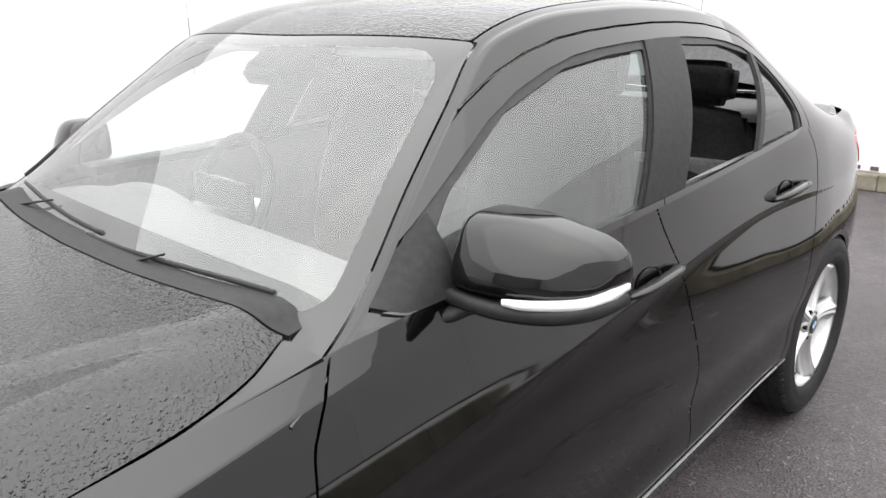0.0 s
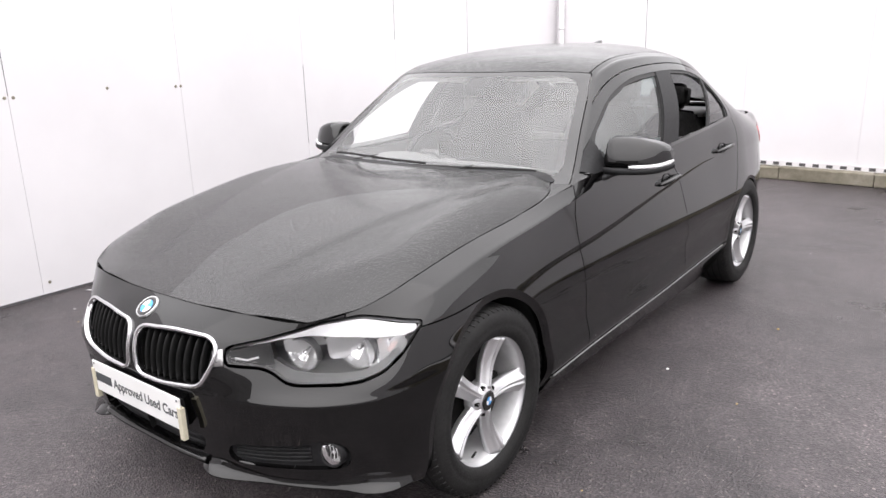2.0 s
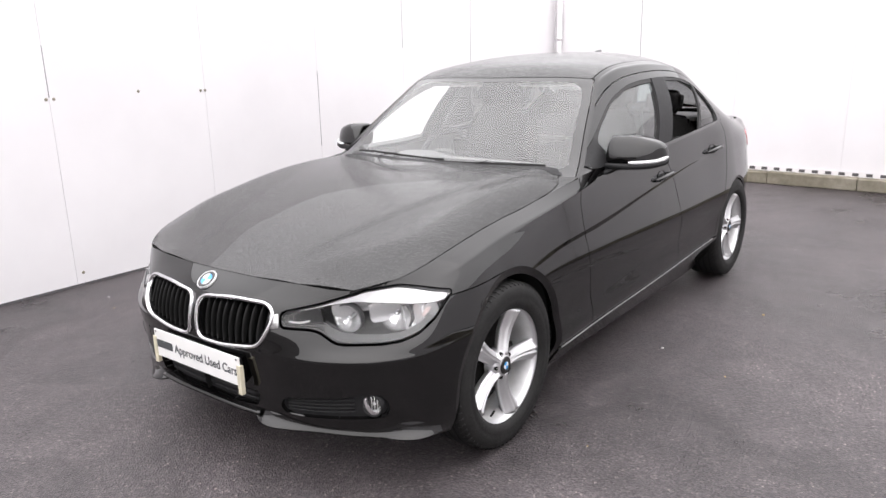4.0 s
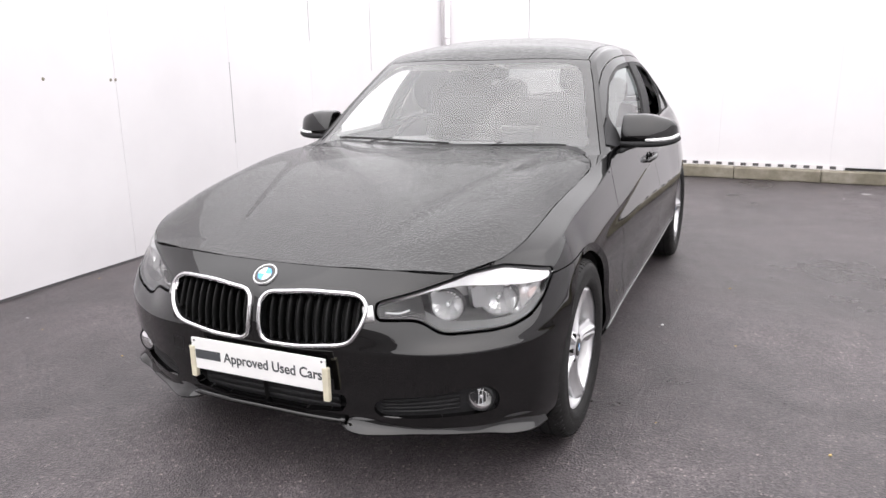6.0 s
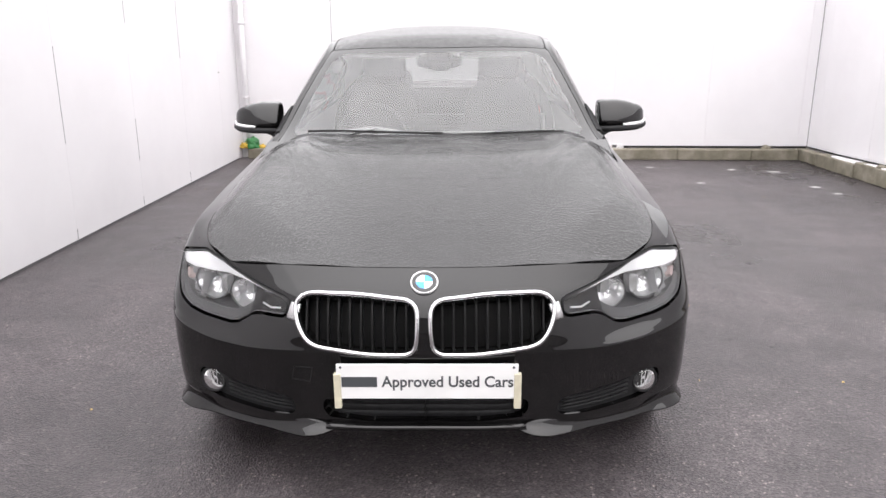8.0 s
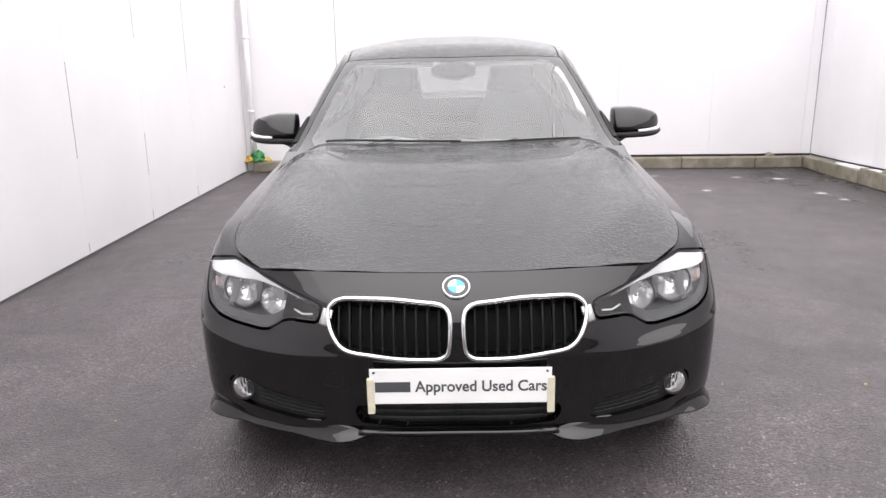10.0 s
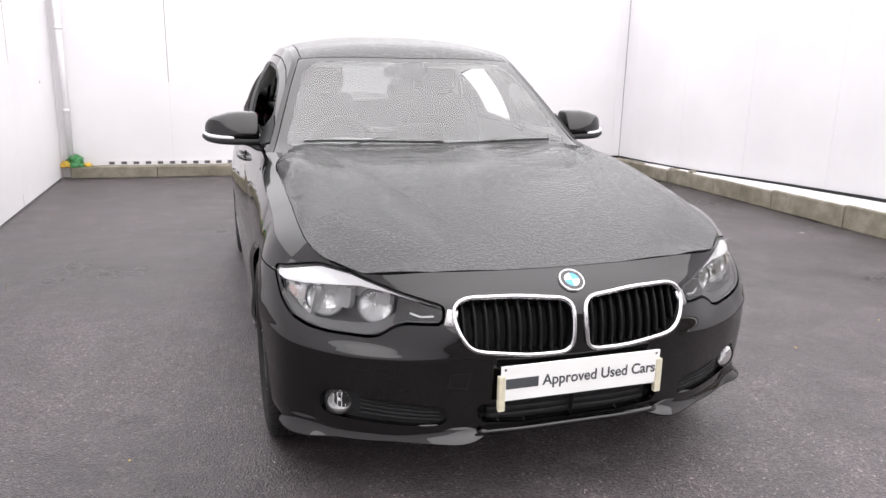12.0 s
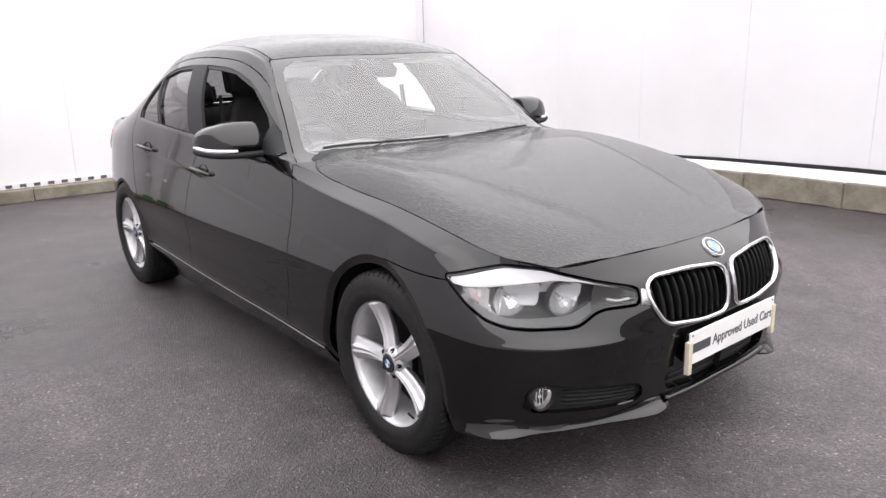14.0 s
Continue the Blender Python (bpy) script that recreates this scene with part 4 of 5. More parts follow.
        rot = Vector((1, 0, 0)).rotation_difference(Vector(d)).to_matrix()
        R = np.array(rot)
        lamp = part(lname, flip((bowl[0] @ R.T + centre, [tuple(reversed(f)) for f in bowl[1]])), LAMPSILVER, head, "silvered round lamp reflector", False)
        trim = lathe([(-.006, r * .98), (.004, r * 1.0), (.006, r * 1.06), (0, r * 1.12), (-.02, r * 1.12)], 36)
        part("lamp_rim", flip((trim[0] @ R.T + centre, trim[1])), LAMPGREY, lamp)
        bulb = lathe([(-.05, .008), (-.016, .008), (-.010, .006), (-.008, 0)], 16)
        part("bulb", flip((bulb[0] @ R.T + centre, bulb[1])), LAMPSILVER, lamp)
        for k in range(7):
            a = -.9 + k * .3
            fin = np.array([[-.012, r * .80 * np.sin(a), r * (.86 * np.cos(a))], [-.038, r * .45 * np.sin(a), r * .5 * np.cos(a)]])
            part("reflector_rib", flip(sweep(fin @ R.T + centre, ring(.0032, 6), d + .01)), LAMPWHITE, lamp)
    side_mark = outline([(.945, .680), (.985, .695), (.965, .668), (.940, .652)], 1)
    part("side_reflector", flip(panel(moved(cut(lamp_skin, lambda v: within(side_mark, slant(v), v[:, 2])), -.012), .02)), AMBER, head, "pale red side reflector")
    part("light_bar", flip(strip_on(nose_at, dense([(.435, .645), (.47, .640), (.498, .648)], .008), .006, -.004, .004)), LAMPWHITE, head)

    # side pocket with slats and a fog lamp
    pocket = part("air_pocket", flip(panel(moved(pocket_skin, -.018), -.017)), PLASTIC, car, "black ribbed air pocket of the bumper")
    for k in range(4):
        f = .2 + k * .2
        line = [(x, zl + (zu - zl) * f) for x, zl, zu in ((.418, .306, .364), (.50, .304, .368), (.58, .304, .374), (.645, .308, .382))]
        part("slat", flip(strip_on(nose_at, dense(line, .02), .006, -.012, .008)), PLASTIC, pocket)
    c, n = nose_at(.700, .356)
    d = np.array([n[0] * .35, -1, 0.0])
    d /= np.linalg.norm(d)
    R = np.array(Vector((1, 0, 0)).rotation_difference(Vector(d)).to_matrix())
    cup = lathe([(.000, .036), (-.004, .034), (-.010, .030), (-.02, .024), (-.03, .010), (-.03, 0)], 16)
    centre = c - n * .007
    fog = part("fog_lamp", flip((cup[0] @ R.T + centre, [tuple(reversed(f)) for f in cup[1]])), LAMPSILVER, car, "round clear fog lamp", False)
    ringm = lathe([(-.03, .045), (.002, .044), (.006, .041), (.004, .037), (-.01, .037)], 32)
    part("rim", flip((ringm[0] @ R.T + centre, ringm[1])), PLASTIC, fog)
    lens = lathe([(.003, .036), (.008, .029), (.011, .014), (.013, 0)], 32)
    part("lens", flip((lens[0] @ R.T + centre, lens[1])), GLASS_LAMP, fog)
    bl = lathe([(-.028, .008), (-.014, .008), (-.011, .005), (-.010, 0)], 12)
    for k in (-.018, -.006, .006, .018):
        rib = sweep(np.array([[-.006, k, -.030 + abs(k) * .5], [-.010, k, 0], [-.006, k, .030 - abs(k) * .5]]), ring(.0014, 6), np.array([1.0, 0, 0]))
        part("lens_rib", flip((rib[0] @ R.T + centre, rib[1])), LAMPSILVER, fog)
    part("bulb", flip((bl[0] @ R.T + centre, bl[1])), LAMPSILVER, fog)

    if sx < 0:
        cover_line = dense([(.335, .478), (.392, .476), (.402, .432), (.345, .428)], .006, True)
        part("tow_cover", flip(strip_on(nose_at, cover_line, .0028, .0008, .003, True)), VOID, car, "outline of the towing-eye cover")
    # splitter blade under the bumper
    rows = []
    low_z = spline([.275, .31, .35, .475, .607, .75, .865], [.274, .268, .262, .250, .241, .236, .240])
    push = spline([.275, .31, .35, .42, .50, .62, .72, .78, .83, .865], [.006, .028, .036, .022, .006, .003, .006, .024, .024, .006])
    rise = spline([.275, .33, .40, .50, .72, .80, .865], [.282, .304, .306, .298, .298, .306, .302])
    for x in np.linspace(.275, .865, 110):
        p, pn = nose_at(x, float(rise(np.array(x))))
        pn = pn * np.array([1, 1, 0])
        pn /= np.linalg.norm(pn)
        p = p - pn * .003
        low = np.array([p[0], p[1], float(low_z(np.array(x)))]) + pn * float(push(np.array(x)))
        ledge = low - pn * (.007 + .4 * float(push(np.array(x)))) + np.array([0, 0, .009])
        mid = p * .5 + ledge * .5 - pn * .004
        rows.append([p - pn * .02, p, mid, ledge, low, low + np.array([0, 0, -.004]) + pn * .001, low + np.array([0, 0, -.009]) - pn * .006, np.array([p[0], p[1], low[2] - .008]) - pn * .08])
    blade = sheet(np.array(rows))
    shell(flip(blade), "front_splitter", PAINT, car, "gloss black splitter blade")

intake_back = part("lower_intake", panel(both(moved(intake_skin, -.05)), -.045), VOID, car, "dark lower air intake")
for k in range(3):
    zz = .318 + k * .022
    line = [(x, zz) for x in np.linspace(-.27, .27, 24)]
    c = [nose_at(abs(x), z) for x, z in line]
    path = np.array([[x, p[1] + .03, p[2]] for (x, _), (p, _) in zip(line, c)])
    part("slat", sweep(path, [(-.004, -.012), (.004, -.012), (.004, .012), (-.004, .012)], (0, 0, 1)), PLASTIC, intake_back)
xs = np.linspace(-.302, .302, 30)
lip = np.array([[x, nose_at(abs(x), .289)[0][1] - .004, .289] for x in xs])
part("bumper_lip", sweep(lip, [(-.006, -.012), (.012, -.011), (.015, -.006), (.010, .001), (-.006, .010)], (0, 0, 1)), PAINT, car)

# round badge: bright ring, black band, quartered centre
c, n = nose_at(0, .724)
n = np.array([0, -.42, .91]) if abs(n[0]) > .2 else n
R = np.array(Vector((1, 0, 0)).rotation_difference(Vector(n)).to_matrix())
centre = c + n * .002
badge = part("badge", (lathe([(-.004, .0415), (.004, .0415), (.006, .039), (.004, .0365), (.003, 0)], 48)[0] @ R.T + centre, lathe([(-.004, .0415), (.004, .0415), (.006, .039), (.004, .0365), (.003, 0)], 48)[1]), SATIN, car, "round badge quartered blue and white")
m = lathe([(.0045, .0365), (.005, .036), (.005, .0255), (.0045, .025)], 48)
part("badge_band", (m[0] @ R.T + centre, m[1]), GLOSSBLACK, badge)
up = R.T @ np.array([0, 0, 1.0])
base_a = math.atan2(up[2], up[1])
for k in range(4):
    a = base_a + np.pi / 2 * k + np.linspace(0, np.pi / 2, 10)
    V = [(.0052, 0, 0)] + [(.0052, .0245 * np.cos(t), .0245 * np.sin(t)) for t in a]
    part("badge_quarter", (np.array(V) @ R.T + centre, [(0, i + 1, i + 2) for i in range(9)]), BLUE if k % 2 else BADGEWHITE, badge, smooth=False)

# white show plate in its holder
plate = block("show_plate", (-.257, -.803, .398), (.273, -.797, .508), WHITE, car, "white show plate with grey lettering", .002)
for px in (-.255, .271):
    block("plate_clip", (px - .010, -.807, .368), (px + .011, -.790, .478), PLASTIC_IVORY, plate, "yellowed plastic plate clip", .002)
block("holder", (-.235, -.797, .395), (.250, -.765, .490), PLASTIC, plate)
for px in (-.244, .260):
    m = lathe([(0, .004), (.001, .004), (.002, 0)], 10)
    part("plate_screw", (np.c_[m[0][:, 1] + px, -.8032 - m[0][:, 0], m[0][:, 2] + .498], m[1]), INK, plate)


def lettering(text, size, m, mat, parent, name="lettering", bold=0.0):
    cu = bpy.data.curves.new(name, "FONT")
    cu.body, cu.size, cu.align_x, cu.align_y, cu.offset, cu.extrude = text, size, "LEFT", "CENTER", bold, .0003
    tmp = bpy.data.objects.new("tmp", cu)
    scene.collection.objects.link(tmp)
    bpy.context.view_layer.update()
    me = bpy.data.meshes.new_from_object(tmp.evaluated_get(bpy.context.evaluated_depsgraph_get()))
    bpy.data.objects.remove(tmp)
    bpy.data.curves.remove(cu)
    me.materials.clear()
    me.materials.append(mat)
    ob = new(name, me)
    ob.parent = parent
    ob.matrix_basis = m
    width = max(v.co.x for v in me.vertices) - min(v.co.x for v in me.vertices)
    return ob, width


words, wide = lettering("Approved Used Cars", .048, pose(-.124, -.8035, .4515, 90, 0, 0), INK, plate, "lettering", .0009)
words.scale = (.384 / wide, 1.0, 1.0)
block("name_bar", (-.242, -.8038, .436), (-.138, -.8028, .468), INK, plate, "plain grey bar")

# ---------------------------------------------------------------- wheels
def turned(mesh, R, c=(0, 0, 0)):
    return mesh[0] @ np.asarray(R).T + np.asarray(c), mesh[1]


def spoke(width_in, width_out):
    """One arm of the rim as a closed bar that runs up the z axis: broad flanks, a raised rib on the middle; x is outwards."""
    rs = np.linspace(.040, .213, 18)
    half = [(0, -.0035), (.05, -.003), (.10, .0004), (.16, .001), (.22, .0006), (.27, -.001), (.33, -.007), (.40, -.010), (.62, -.0135), (.86, -.018), (.93, -.020), (.98, -.023), (1.0, -.026), (.95, -.040), (.86, -.043), (.40, -.043)]
    prof = half + [(-u, d) for u, d in reversed(half[1:])]
    rows = []
    for r in rs:
        k = (r - .040) / .173
        w = width_in + (width_out - width_in) * k ** 1.5 + .007 * np.clip((k - .86) / .14, 0, 1) ** 2
        face = .084 - .013 * np.sin(np.pi * min(k * 1.02, 1)) + .014 * k
        rib = 1.0 + .35 * k
        rows.append([(face + d, np.sign(u) * min(abs(u) * (rib if abs(u) < .5 else 1.0), abs(u) if abs(u) >= .5 else .6) * w, r) for u, d in prof])
    P = np.array(rows)
    n, m = P.shape[:2]
    F = [(i * m + j, (i + 1) * m + j, (i + 1) * m + (j + 1) % m, i * m + (j + 1) % m) for i in range(n - 1) for j in range(m)]
    return P.reshape(-1, 3), F + [tuple(range(m)), tuple(reversed(range((n - 1) * m, n * m)))]


def wheel_parts():
    tyre_prof = [(-.095, .222), (-.108, .235), (-.113, .262), (-.110, .292), (-.098, .312), (-.082, .319), (-.040, .322), (.040, .322), (.082, .319), (.098, .312),
                 (.110, .292), (.114, .268), (.1125, .262), (.1145, .256), (.112, .240), (.104, .226), (.096, .219)]
    tyre = lathe(tyre_prof, 96)
    tread = []
    for x in (-.055, -.018, .018, .055):
        tread.append(lathe([(x - .004, .3225), (x + .004, .3225)], 64))
    rim = lathe([(.099, .219), (.103, .222), (.103, .227), (.098, .229), (.094, .222), (.090, .213), (.074, .207)], 80)
    barrel = lathe([(.074, .207), (.060, .202), (.030, .198), (-.032, .194), (-.09, .205), (-.095, .222)], 80)
    barrel_back = lathe([(-.028, .194), (-.034, .07), (-.034, 0)], 48)
    valve = sweep(np.array([[.052, .018, -.201], [.058, .016, -.190], [.066, .012, -.176]]), ring(.0042, 8), np.array([0, 1.0, 0]))
    disc = lathe([(-.026, .150), (-.014, .150), (-.012, .147), (-.012, .085), (.006, .080), (.008, 0)], 64)
    hub = lathe([(.030, .060), (.064, .058), (.076, .050), (.083, .038), (.085, .034)], 48)
    cap = lathe([(.082, .034), (.088, .033), (.089, .031), (.089, .0)], 40)
    wider = np.diag([1.0, 1.022, 1.022])
    rim, barrel, valve = (turned(mesh, wider) for mesh in (rim, barrel, valve))
    return tyre, tread, rim, barrel, barrel_back, valve, disc, hub, cap


TYRE_M, TREAD_M, RIM_M, BARREL_M, BACK_M, VALVE_M, DISC_M, HUB_M, CAP_M = wheel_parts()
CAST = vary(material("cast_iron_disc", (0.012, 0.0115, 0.011), 0.75, 0.0, spec=0.15), (0.012, 0.0115, 0.011), 30, 0.3, (0.7, 0.85))
SPOKE_M = spoke(.0275, .043)


def build_wheel(x, y, sx, twist):
    tyre = shell(TYRE_M, "wheel", TYRE, car, "road wheel with a silver five-spoke alloy rim")
    for g in TREAD_M:
        part("tread_groove", g, VOID, tyre)
    for i in range(72):
        a = 2 * np.pi * i / 72
        R = np.array(Matrix.Rotation(a, 3, "X"))
        for s in (-1, 1):
            rib = sweep(np.array([[s * .078, 0, .3205], [s * .092, .012, .3165], [s * .103, .018, .308]]), [(-.002, -.003), (.002, -.003), (.002, .0012), (-.002, .0012)], np.array([0, 0, 1.0]))
            TREADS[s].append(turned(rib, R))
    shell(RIM_M, "rim", ALLOY, tyre, "silver alloy rim")
    shell(BARREL_M, "barrel", ALLOY_IN, tyre)
    # disc added to close the barrel; shade behind the spokes is its near-black colour
    shell(BACK_M, "shade_disc", VOID, tyre)
    part("brake_disc", DISC_M, CAST, tyre)
    part("valve", VALVE_M, RUBBER, tyre)
    for k in range(5):
        R = np.array(Matrix.Rotation(2 * np.pi * k / 5, 3, "X"))
        shell(turned(SPOKE_M, R), "spoke", ALLOY, tyre)
        bolt = lathe([(.066, .009), (.079, .009), (.081, .006), (.077, .0)], 6)
        R2 = np.array(Matrix.Rotation(2 * np.pi * (k + .5) / 5, 3, "X"))
        part("wheel_bolt", turned((bolt[0] + np.array([0, 0, .047]), bolt[1]), R2), CAST, tyre)
    shell(HUB_M, "hub", ALLOY, tyre)
    shell(CAP_M, "hub_cap", GLOSSBLACK, tyre, "round hub cap with a blue and white centre")
    for k in range(4):
        a = np.pi / 2 * k + np.linspace(0, np.pi / 2, 8)
        V = [(.0896, 0, 0)] + [(.0896, .0145 * np.cos(t), .0145 * np.sin(t)) for t in a]
        part("cap_quarter", (np.array(V), [(0, i + 1, i + 2) for i in range(7)]), BLUE if k % 2 else BADGEWHITE, tyre, smooth=False)
    caliper = sweep(np.array([[-.01, .118 * np.cos(a), .118 * np.sin(a)] for a in np.linspace(-.6, .6, 9)]), [(-.03, -.04), (.03, -.04), (.03, .035), (-.03, .035)], np.array([1.0, 0, 0]))
    part("brake_caliper", caliper, CAST, tyre)
    tyre.matrix_basis = pose(x, y, .3335) @ Matrix.Scale(1.043, 4) @ pose(0, 0, 0, 0, 0, 0 if sx > 0 else 180) @ pose(0, 0, 0, twist, 0, 0)
    return tyre


TREADS = {-1: [], 1: []}
for wy, wx in ((0.0, .774), (BASE, .776)):
    for sx in (1, -1):
        TREADS[-1].clear(), TREADS[1].clear()
        w = build_wheel(sx * wx, wy, sx, {(1, 0.0): -20, (-1, 0.0): 20, (1, BASE): -20, (-1, BASE): 15}[(sx, wy)])
        tagged(part("tread_pattern", join(*TREADS[-1], *TREADS[1]), TYRE, w), kind="stuff")

# arch liners and underbody
for name, flip, sx in SIDES:
    for wy, rx, rz in ((.012, .360, .396), (BASE, .372, .362)):
        a = np.linspace(-.08, np.pi + .08, 30)
        rows = np.stack([np.stack([np.full(30, x), wy + rx * np.cos(a), .325 + rz * np.sin(a)], -1) for x in np.linspace(.868 if wy < 1 else .845, .50, 6)], 1)
        inner = np.array([[.50, wy + rx * np.cos(t), .325 + rz * np.sin(t)] for t in a])
        disc_f = [tuple(range(len(inner)))]
        part("arch_liner", flip(join(sheet(rows), (inner, disc_f))), VOID, car)
block("underbody", (-.66, -.42, .19), (.66, 3.55, .26), VOID, car, "", .02)
block("engine_bay", (-.40, -.55, .26), (.40, .62, .66), VOID, car, "", .03)
for name, flip, sx in SIDES:
    block("inner_wing", (sx * .48 if sx > 0 else -.70, -.25, .70), (.70 if sx > 0 else -.48, .60, .735), VOID, car)

# ---------------------------------------------------------------- wing mirrors
for name, flip, sx in SIDES:
    # housing: sections across x, rounded, fuller towards the door
    secs = []
    for x, zb, zt, yf, yb in ((.806, .992, 1.106, .972, 1.092), (.808, .986, 1.118, .962, 1.098), (.814, .984, 1.124, .957, 1.101), (.826, .984, 1.127, .953, 1.103), (.85, .984, 1.127, .950, 1.104), (.89, .985, 1.128, .952, 1.105), (.93, .986, 1.122, .958, 1.106),
                              (.965, .988, 1.110, .972, 1.107), (.992, .991, 1.100, .990, 1.108), (1.010, .994, 1.088, 1.008, 1.107), (1.022, .998, 1.072, 1.030, 1.105), (1.028, 1.002, 1.054, 1.052, 1.100), (1.030, 1.008, 1.034, 1.072, 1.09)):
        a = np.linspace(0, 2 * np.pi, 44, endpoint=False)
        ca, sa = np.cos(a), np.sin(a)
        yy = (yf + yb) / 2 + np.sign(ca) * np.abs(ca) ** .46 * (yb - yf) / 2
        zz = (zb + zt) / 2 + np.sign(sa) * np.abs(sa) ** .36 * (zt - zb) / 2
        yy = yy + (1 - (yy - yf) / (yb - yf)) * .055 * np.clip((zz - zb - .03) / .13, 0, 1) ** 1.4
        secs.append(np.stack([np.full(44, x), yy, zz], -1))
    P = np.array(secs)
    P[..., 0] = .806 + (P[..., 0] - .806) * .89
    P[..., 1] += .02 * ((P[..., 0] - .806) / .195) ** 2
    P[..., 2] = 1.128 - (1.128 - P[..., 2]) * .90
    n, m = P.shape[:2]
    F = [(i * m + j, (i + 1) * m + j, (i + 1) * m + (j + 1) % m, i * m + (j + 1) % m) for i in range(n - 1) for j in range(m)]
    F += [tuple(range(m)), tuple(reversed(range((n - 1) * m, n * m)))]
    fine = (P.reshape(-1, 3), F)
    bm = bmesh.new()
    vs = [bm.verts.new(v) for v in flip(fine)[0]]
    for f in flip(fine)[1]:
        bm.faces.new([vs[i] for i in f])
    bmesh.ops.scale(bm, vec=(1.24, 1, 1), space=Matrix.Translation((-sx * .80, 0, 0)), verts=bm.verts[:])
    mirror = from_bm("wing_mirror", bm, PAINT, car, "black wing mirror with a white indicator strip", True)
    # lower black shell and arm
    outward = Matrix.Translation((-sx * .80 * .24, 0, 0)) @ Matrix.Diagonal((1.24, 1, 1, 1))
    arm = [(.775, .97, .952), (.80, .985, .960), (.83, 1.0, .974), (.87, 1.02, .984)]
    shell(flip(sweep(curve_of(arm)(np.linspace(0, 1, 12)), ring(.045, 16, .38) * np.array([1, 1]), np.array([0, 0, 1.0]), False, np.linspace(1.25, .85, 12))), "mirror_arm", PLASTIC, mirror)
    def swept(points):
        points = np.array(points)
        points[:, 1] -= .04 * ((points[:, 0] - .806) / .195) ** 2
        return points
    base_curve = curve_of(swept([(0.78, 0.978, 0.9912), (0.8452, 0.9644, 0.9939), (0.9075, 0.9823, 0.9948), (0.9537, 1.02, 0.9984), (0.9858, 1.073, 1.006), (0.9965, 1.132, 1.013)]))
    shell(flip(sweep(base_curve(np.linspace(0, 1, 26)), [(-.003, -.006), (.012, -.017), (.020, -.008), (.019, .004), (.014, .010), (-.003, .010)], np.array([0, 0, 1.0]))), "mirror_base", PLASTIC, mirror, "black lower shell of the mirror").matrix_basis = outward
    ind = curve_of(swept([(0.9003, 0.9645, 1.011), (0.9208, 0.9743, 1.012), (0.9564, 1.01, 1.014), (0.9858, 1.052, 1.017), (1.002, 1.104, 1.024), (1.006, 1.145, 1.028)]))
    shell(flip(sweep(ind(np.linspace(0, 1, 24)), [(-.004, -.0075), (.006, -.008), (.006, .008), (-.004, .0075)], np.array([0, 0, 1.0]), False, np.interp(np.linspace(0, 1, 24), [0, .1, .8, 1], [.6, .85, 1.05, .6]))), "indicator", LAMPWHITE, mirror, "white indicator strip").matrix_basis = outward
    face = swept([(0.8291, 1.105, 1.013), (0.9653, 1.146, 1.018), (0.9742, 1.152, 1.049), (0.9386, 1.135, 1.089), (0.8541, 1.111, 1.107), (0.8256, 1.105, 1.089)])
    shell(flip((np.vstack([face, face + np.array([0, .004, 0])]), [tuple(range(6)), tuple(reversed(range(6, 12)))] + [(i, (i + 1) % 6, 6 + (i + 1) % 6, 6 + i) for i in range(6)])), "mirror_glass", MIRROR, mirror, smooth=False).matrix_basis = outward

# ---------------------------------------------------------------- wipers, aerial, tail lamps
for (x0, y0), (x1, y1), arm_at in (((-.02, .0), (.60, .1), .18), ((-.62, .06), (.03, -.02), -.52)):
    xs = np.linspace(x0, x1, 24)
    lift = []
    for x in xs:
        f = (x - x0) / (x1 - x0)
        yb = (.704 if x0 > -.1 else .716) + .060 * (x / .62) ** 2.0
        p, nrm = screen_at(abs(x), yb)
        lift.append([x, yb, float(p[2]) + .006])
    blade = part("wiper", sweep(np.array(lift), [(-.004, -.010), (.004, -.010), (.0036, -.001), (0, .001), (-.0036, -.001)], (0, 0, 1)), RUBBER, car, "black flat-blade wiper")
    mid = np.array(lift[12])
    root = np.array([arm_at, .672, .968])
    part("wiper_arm", sweep(curve_of([root, root + (mid - root) * .5 + np.array([0, 0, .008]), mid + np.array([0, 0, .010])])(np.linspace(0, 1, 10)), ring(.0045, 10, .7), (0, 0, 1), False, np.linspace(1.4, .7, 10)), PLASTIC, blade)
    rt = lathe([(-.02, .012), (.008, .012), (.012, .008), (.012, 0)], 16)
    shell((np.c_[rt[0][:, 1], rt[0][:, 2], rt[0][:, 0]] + root, rt[1]), "wiper_pivot", PLASTIC, blade)
fin_y = 2.48
fz = float(mid_z(np.array(fin_y)))
secs = []
for k, (dy, w, h) in enumerate(((-.10, .004, .0), (-.06, .018, .018), (0, .022, .038), (.05, .020, .056), (.075, .010, .058), (.085, .003, .02))):
    a = np.linspace(0, np.pi, 12)
    secs.append(np.stack([w * np.cos(a), np.full(12, fin_y + dy), fz - .012 * (dy > 0) + h * np.sin(a) ** .8 - .004], -1))
shell(sheet(np.array(secs)), "roof_aerial", PAINT, car, "small shark-fin roof aerial")
for name, flip, sx in SIDES:
    lens = cut(flank, lambda v: np.where(v[:, 1] > 3.2, within(outline([(3.42, .80), (3.36, .90), (3.42, .935), (3.80, .94), (3.84, .82)], 1), v[:, 1], v[:, 2]), -1))
    part("tail_lamp", flip(panel(moved(lens, .004), .02)), RED, car, "red tail lamp")

